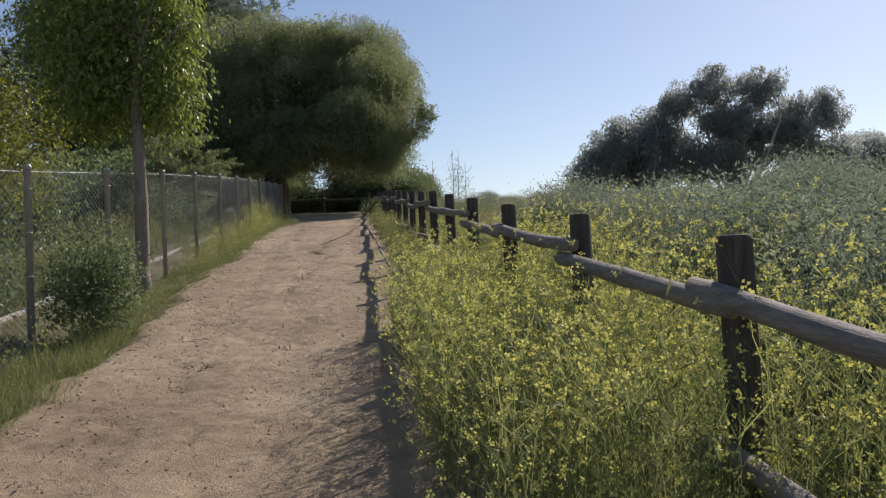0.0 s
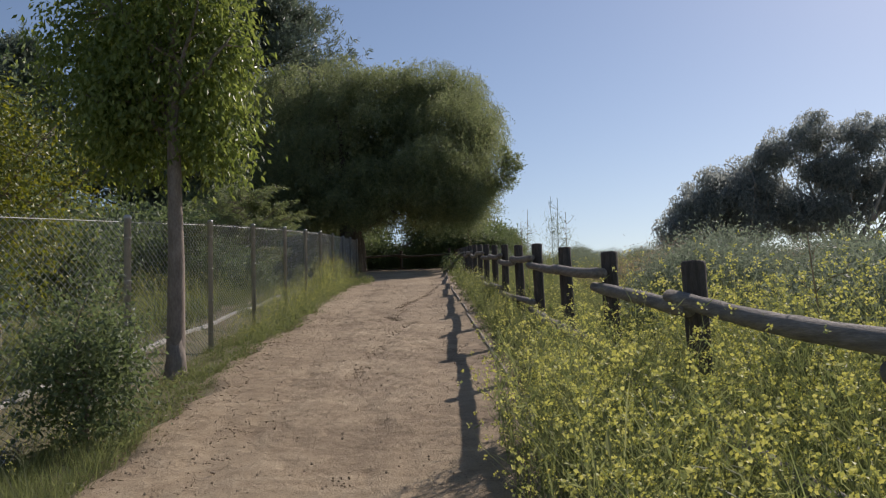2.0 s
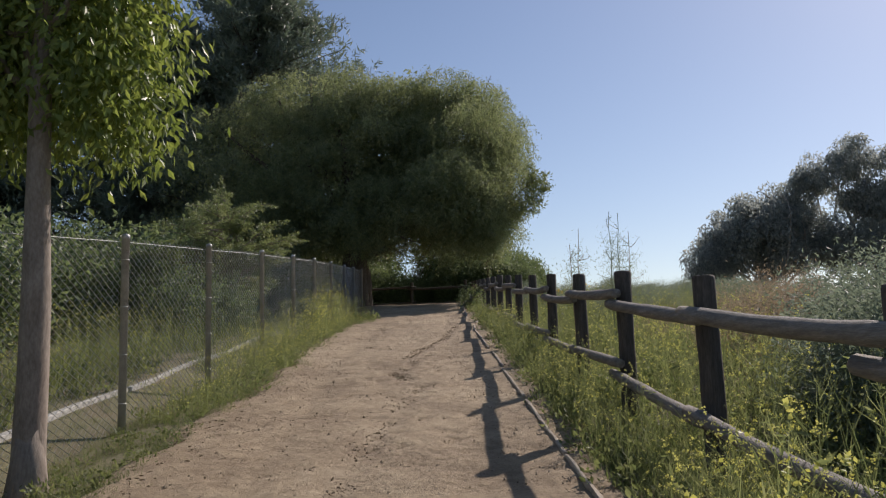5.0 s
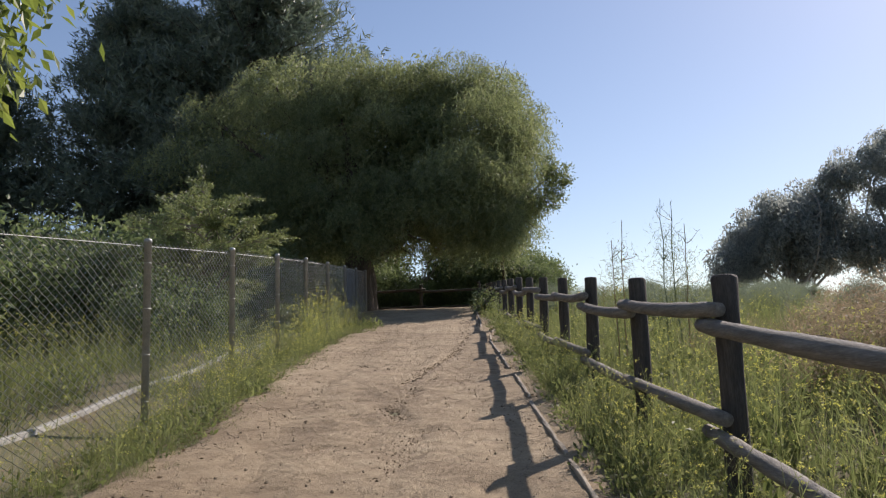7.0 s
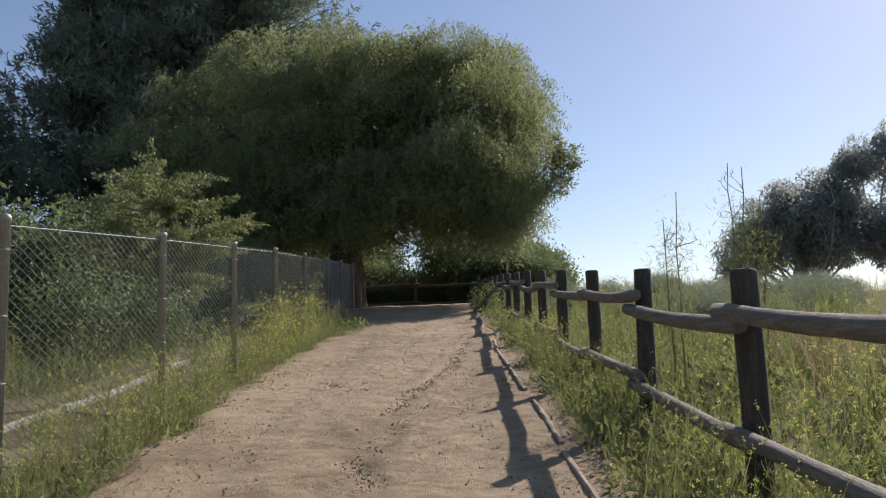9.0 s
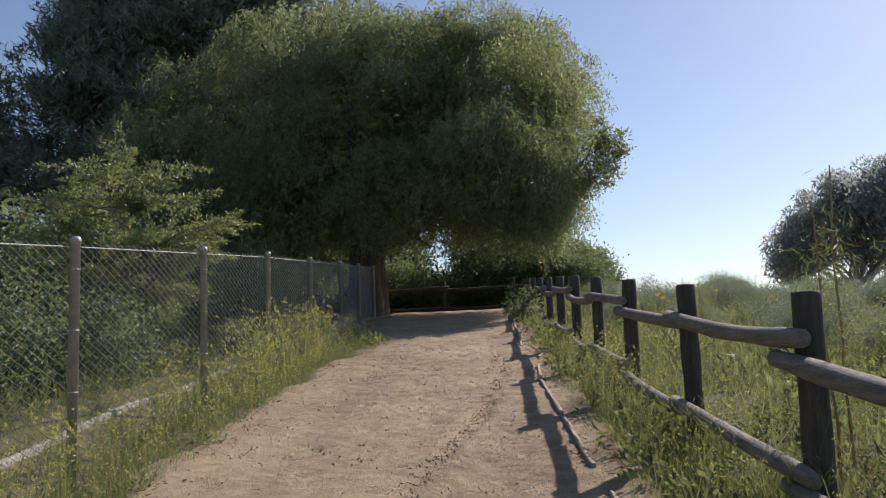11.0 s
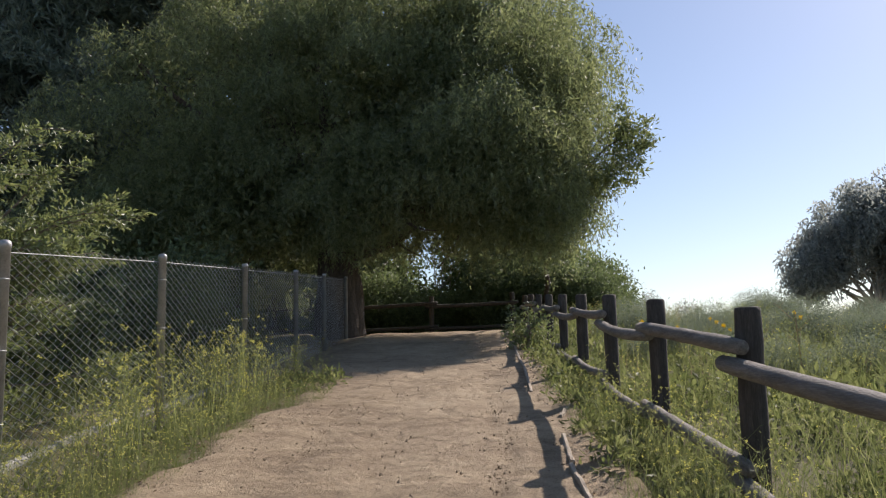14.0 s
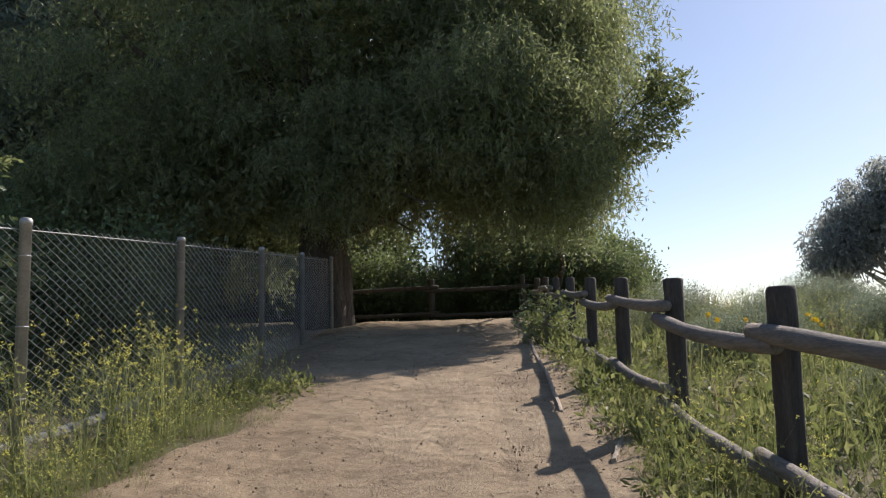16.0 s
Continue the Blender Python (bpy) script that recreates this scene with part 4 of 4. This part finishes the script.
tagged(part("green_grass", green, L_GRASS), "fresh green grass and low weeds along the path", "grass", kind="stuff")

def weed(count, size):
    """A low leafy clump."""
    b = Build()
    d = unit(rng.normal(size=(count, 3)))
    d[:, 2] = np.abs(d[:, 2])
    at = d * np.array([0.75, 0.75, 0.85]) * (rng.uniform(0.1, 1, count) ** 0.5)[:, None]
    leaves(b, at, d + rng.normal(size=(count, 3)) * 0.7, rng.uniform(0.7, 1.3, count) * size, rng.uniform(0.7, 1.3, count) * size * 0.42)
    return b.arrays()


WEEDS = [weed(46, 0.26) for _ in range(5)]
low = Build()
for n, x0, x1, y0, y1, lo, hi in ((330, 1.12, 1.85, 17.0, 36.0, 0.12, 0.32), (180, 1.1, 1.85, 9.5, 17.0, 0.1, 0.3), (520, 1.95, 5.5, 14.0, 36.0, 0.18, 0.45), (200, 1.9, 4.0, 3.0, 14.0, 0.2, 0.4), (260, -2.8, -2.0, 4.0, 14.5, 0.06, 0.19), (150, -2.8, -1.95, 15.0, 30.0, 0.1, 0.26), (120, -5.5, -3.8, 10.0, 30.0, 0.15, 0.4), (40, -2.2, -1.5, 28.2, 30.0, 0.12, 0.3)):
    x, y = scatter(n, x0, x1, y0, y1)
    sow(low, WEEDS, x, y, rng.uniform(lo, hi, n))
tagged(part("leafy_weeds", low, L_GRASS), "low leafy green weeds under and beyond the log fence", "weeds", kind="stuff")

straw = Build()
DRY = [tuft(1.0, 16, 0.16, 0.017) for _ in range(6)]
for n, x0, x1, y0, y1, lo, hi in ((1100, 3.4, 9.0, 14.5, 21.0, 0.45, 0.75), (70, 2.0, 6.0, 4.0, 16.0, 0.3, 0.5), (500, 6.0, 15.0, 15.0, 34.0, 0.25, 0.45), (120, 2.0, 7.0, 27.0, 42.0, 0.3, 0.6), (150, -3.5, -2.6, 8.0, 20.0, 0.08, 0.2), (260, 8.0, 20.0, 36.0, 50.0, 0.4, 0.8)):
    x, y = scatter(n, x0, x1, y0, y1, 0.45, 3.0)
    sow(straw, DRY, x, y, rng.uniform(lo, hi, len(x)))
tagged(part("dry_grass", straw, L_DRY), "dry straw-coloured grass on the slope", "dry grass", kind="stuff")

# sagebrush on the slope beyond the log fence
brush = [shrub("sagebrush", spot(5.2 + k, 12.0 - 2 * k), 0.75, 0.95, L_SAGE, "grey-green sagebrush on the slope", "sagebrush on the slope", 620, 26, 0.045, 0.014, "shrub", 0.09) for k in range(2)]
for n, x0, x1, y0, y1, lo, hi in ((48, 3.1, 8.6, 4.5, 15.5, 1.0, 1.4), (10, 7.5, 13.0, 8.0, 22.0, 0.7, 1.0), (20, 2.8, 6.5, 23.5, 33.0, 0.5, 0.8), (18, 4.5, 10.0, 27.0, 38.0, 0.5, 0.75), (6, 9.0, 15.0, 30.0, 42.0, 0.5, 0.75)):
    for x, y in zip(*scatter(n, x0, x1, y0, y1)):
        c = copy_thing(brush[rng.integers(2)], pose(x, y, float(land(x, y)), 0, 0, rng.uniform(0, 360)))
        f = rng.uniform(lo, hi)
        c.scale = (f, f, f * rng.uniform(0.85, 1.1))

shrub("sprawling_bush", spot(1.2, 33.0), 0.38, 0.75, L_ACACIA, "small leafy bush sprawling over the path edge by the log fence", "", 70, 12, 0.09, 0.035, "bush", 0.09)
clump = Build()
sow(clump, [tuft(1.0, 26, 0.3, 0.014) for _ in range(3)], np.array([5.0, 5.3, 4.75]), np.array([38.4, 38.7, 38.8]), np.array([0.9, 0.75, 0.7]))
tagged(part("tall_grass_clump", clump, L_DRY), "clump of tall dry grass at the brow of the hill", "grass clump")

# golden dry brush along the brow
dry = shrub("dry_brush", spot(5.6, 17.2), 0.7, 0.8, L_DRY, "golden brown dried brush on the slope", "dry brush on the slope", 420, 26, 0.05, 0.009, "shrub", 0.11)
for x, y in zip(*scatter(9, 3.8, 7.0, 14.5, 19.5)):
    c = copy_thing(dry, pose(x, y, float(land(x, y)), 0, 0, rng.uniform(0, 360)))
    f = rng.uniform(0.7, 1.15)
    c.scale = (f, f, f)

# tall dry stalks beside the log fence
for x, y, top, branches in ((2.77, 19.45, 4.28, 9), (2.91, 19.5, 4.26, 7), (2.3, 19.5, 4.04, 5), (2.14, 19.4, 3.78, 3), (3.07, 19.55, 3.98, 6), (3.3, 26.5, 3.9, 5), (2.6, 7.9, 2.15, 3)):
    t = thing("fennel_stalk", spot(x, y), "tall thin branching dry weed stalk beside the log fence", "weed stalk", "weed stalks")
    b = Build()
    z0 = float(land(x, y))
    pts = limb(b, (x + rng.uniform(-0.1, 0.1), y, z0 - 0.05), (x, y, top), 0.011, 0.004, 0.03, 5, 9)
    for _ in range(branches):
        q = pts[rng.integers(4, 8)]
        a = rng.uniform(0, 2 * np.pi)
        r = rng.uniform(0.1, 0.24)
        e = limb(b, q, q + np.array([r * math.cos(a), r * math.sin(a), rng.uniform(0.05, 0.16)]), 0.005, 0.002, 0.15, 4, 5)
        for _ in range(4):
            limb(b, e[-1], e[-1] + rng.normal(size=3) * 0.025 + (0, 0, 0.03), 0.002, 0.0015, 0.1, 3, 3)
    part("stem", b, L_DRY if top < 4.1 else L_SAGE, t)
    f = Build()
    m = 700
    at = pts[rng.integers(2, 7, m)] + rng.normal(size=(m, 3)) * np.array([0.1, 0.1, 0.14])
    leaves(f, at, rng.normal(size=(m, 3)) + (0, 0, 0.6), 0.08, 0.005)
    part("foliage", f, L_GRASS, t)

# yellow daisies in the grass beyond the fence
for x, y in ((3.1, 28.5), (3.3, 28.9), (2.9, 29.6), (3.9, 28.2), (4.6, 27.5), (2.2, 28.4), (3.5, 30.2)):
    t = thing("yellow_daisy", spot(x, y), "golden yellow daisy in the grass beyond the fence", "flower", "yellow daisies")
    z0 = float(land(x, y))
    h = rng.uniform(0.5, 0.75)
    b = Build()
    limb(b, (x, y, z0 - 0.03), (x + 0.03, y, z0 + h), 0.004, 0.003, 0.05, 4, 6)
    part("stem", b, L_STEM, t)
    for dx, dy, dz in ((0, 0, 0), (0.09, 0.05, -0.05)):
        b = Build()
        a = np.arange(10) * 0.628
        leaves(b, np.tile([x + 0.03 + dx, y + dy, z0 + h + dz], (10, 1)), np.stack([np.cos(a), np.full(10, -0.35), np.sin(a)], -1), 0.034, 0.014)
        part("flower_head", b, L_DAISY, t)

# pebbles on the path
pebbles = Build()
ico = np.array([(0, 0, 1), (0.9, 0, 0), (0, 0.9, 0), (-0.9, 0, 0), (0, -0.9, 0), (0, 0, -0.6)])
tri = np.array([(0, 1, 2), (0, 2, 3), (0, 3, 4), (0, 4, 1), (5, 2, 1), (5, 3, 2), (5, 4, 3), (5, 1, 4)])
n = 15000
side = rng.uniform(0, 1, n) < 0.55
px = np.where(side, np.where(rng.uniform(0, 1, n) < 0.6, PATH_L + rng.normal(0.1, 0.22, n), PATH_R - np.abs(rng.normal(0, 0.2, n))), rng.uniform(PATH_L, PATH_R, n))
py = 4 + 32 * rng.uniform(0, 1, n) ** 1.2
pr = 0.003 + 0.010 * rng.uniform(0, 1, n) ** 3.5
v = ico[None] * pr[:, None, None] * rng.uniform(0.7, 1.3, (n, 6, 3)) + np.stack([px, py, land(px, py) + 0.047], -1)[:, None]
pebbles.add(v.reshape(-1, 3), (tri[None] + 6 * np.arange(n)[:, None, None]).reshape(-1, 3))
tagged(part("pebbles", pebbles, M_PEBBLE), "small loose stones and gravel on the dirt path", "pebbles", kind="stuff")

# clods along the ruts
clods = Build()
spots = []
for x0, y0, x1, y1, m in ((0.39, 23.1, -0.08, 20.85, 120), (-0.08, 20.85, -0.33, 19.3, 110), (-0.5, 17.7, -0.27, 17.0, 90), (-0.02, 19.9, -0.43, 17.5, 70), (-0.13, 16.5, -0.55, 12.8, 130), (0.55, 25.6, 0.16, 21.9, 110), (-1.1, 7.3, -0.95, 7.7, 50), (-1.56, 10.35, -1.1, 6.5, 110), (-0.55, 12.4, -0.6, 11.6, 60), (-1.8, 26.5, -1.75, 21.0, 160), (-0.1, 14.5, -0.2, 11.5, 60)):
    m = int(m * 2.4)
    u = rng.uniform(0, 1, m)
    spots.append(np.stack([x0 + (x1 - x0) * u + rng.normal(0, 0.06, m), y0 + (y1 - y0) * u + rng.normal(0, 0.08, m)], -1))
for _ in range(45):
    m = rng.integers(15, 60)
    c = np.array([rng.uniform(PATH_L + 0.1, PATH_R - 0.1), 4 + 30 * rng.uniform() ** 1.1])
    spots.append(c + rng.normal(size=(m, 2)) * np.array([0.07, 0.16]) * rng.uniform(0.5, 1.6))
spots = np.concatenate(spots)
n = len(spots)
cr = 0.0025 + 0.0075 * rng.uniform(0, 1, n) ** 2.5
v = ico[None] * cr[:, None, None] * rng.uniform(0.6, 1.4, (n, 6, 3)) + np.stack([spots[:, 0], spots[:, 1], land(spots[:, 0], spots[:, 1]) + 0.04], -1)[:, None]
clods.add(v.reshape(-1, 3), (tri[None] + 6 * np.arange(n)[:, None, None]).reshape(-1, 3))
tagged(part("dirt_clods", clods, M_CRUMB), "loose dark clods of earth along the ruts of the path", "dirt clods", kind="stuff")

# dead leaves along the edges of the path
litter = Build()
n = 2600
lx = np.where(rng.uniform(0, 1, n) < 0.65, PATH_L + rng.normal(-0.05, 0.14, n), PATH_R + rng.normal(0.1, 0.12, n))
ly = rng.uniform(5, 36, n)
leaves(litter, on_land(lx, ly, 0.055), np.stack([rng.normal(size=n), rng.normal(size=n), rng.normal(0, 0.15, n)], -1), rng.uniform(0.02, 0.05, n), rng.uniform(0.006, 0.016, n))
tagged(part("dead_leaves", litter, L_HULL), "dry brown dead leaves and bits along the path edges", "dead leaves", kind="stuff")
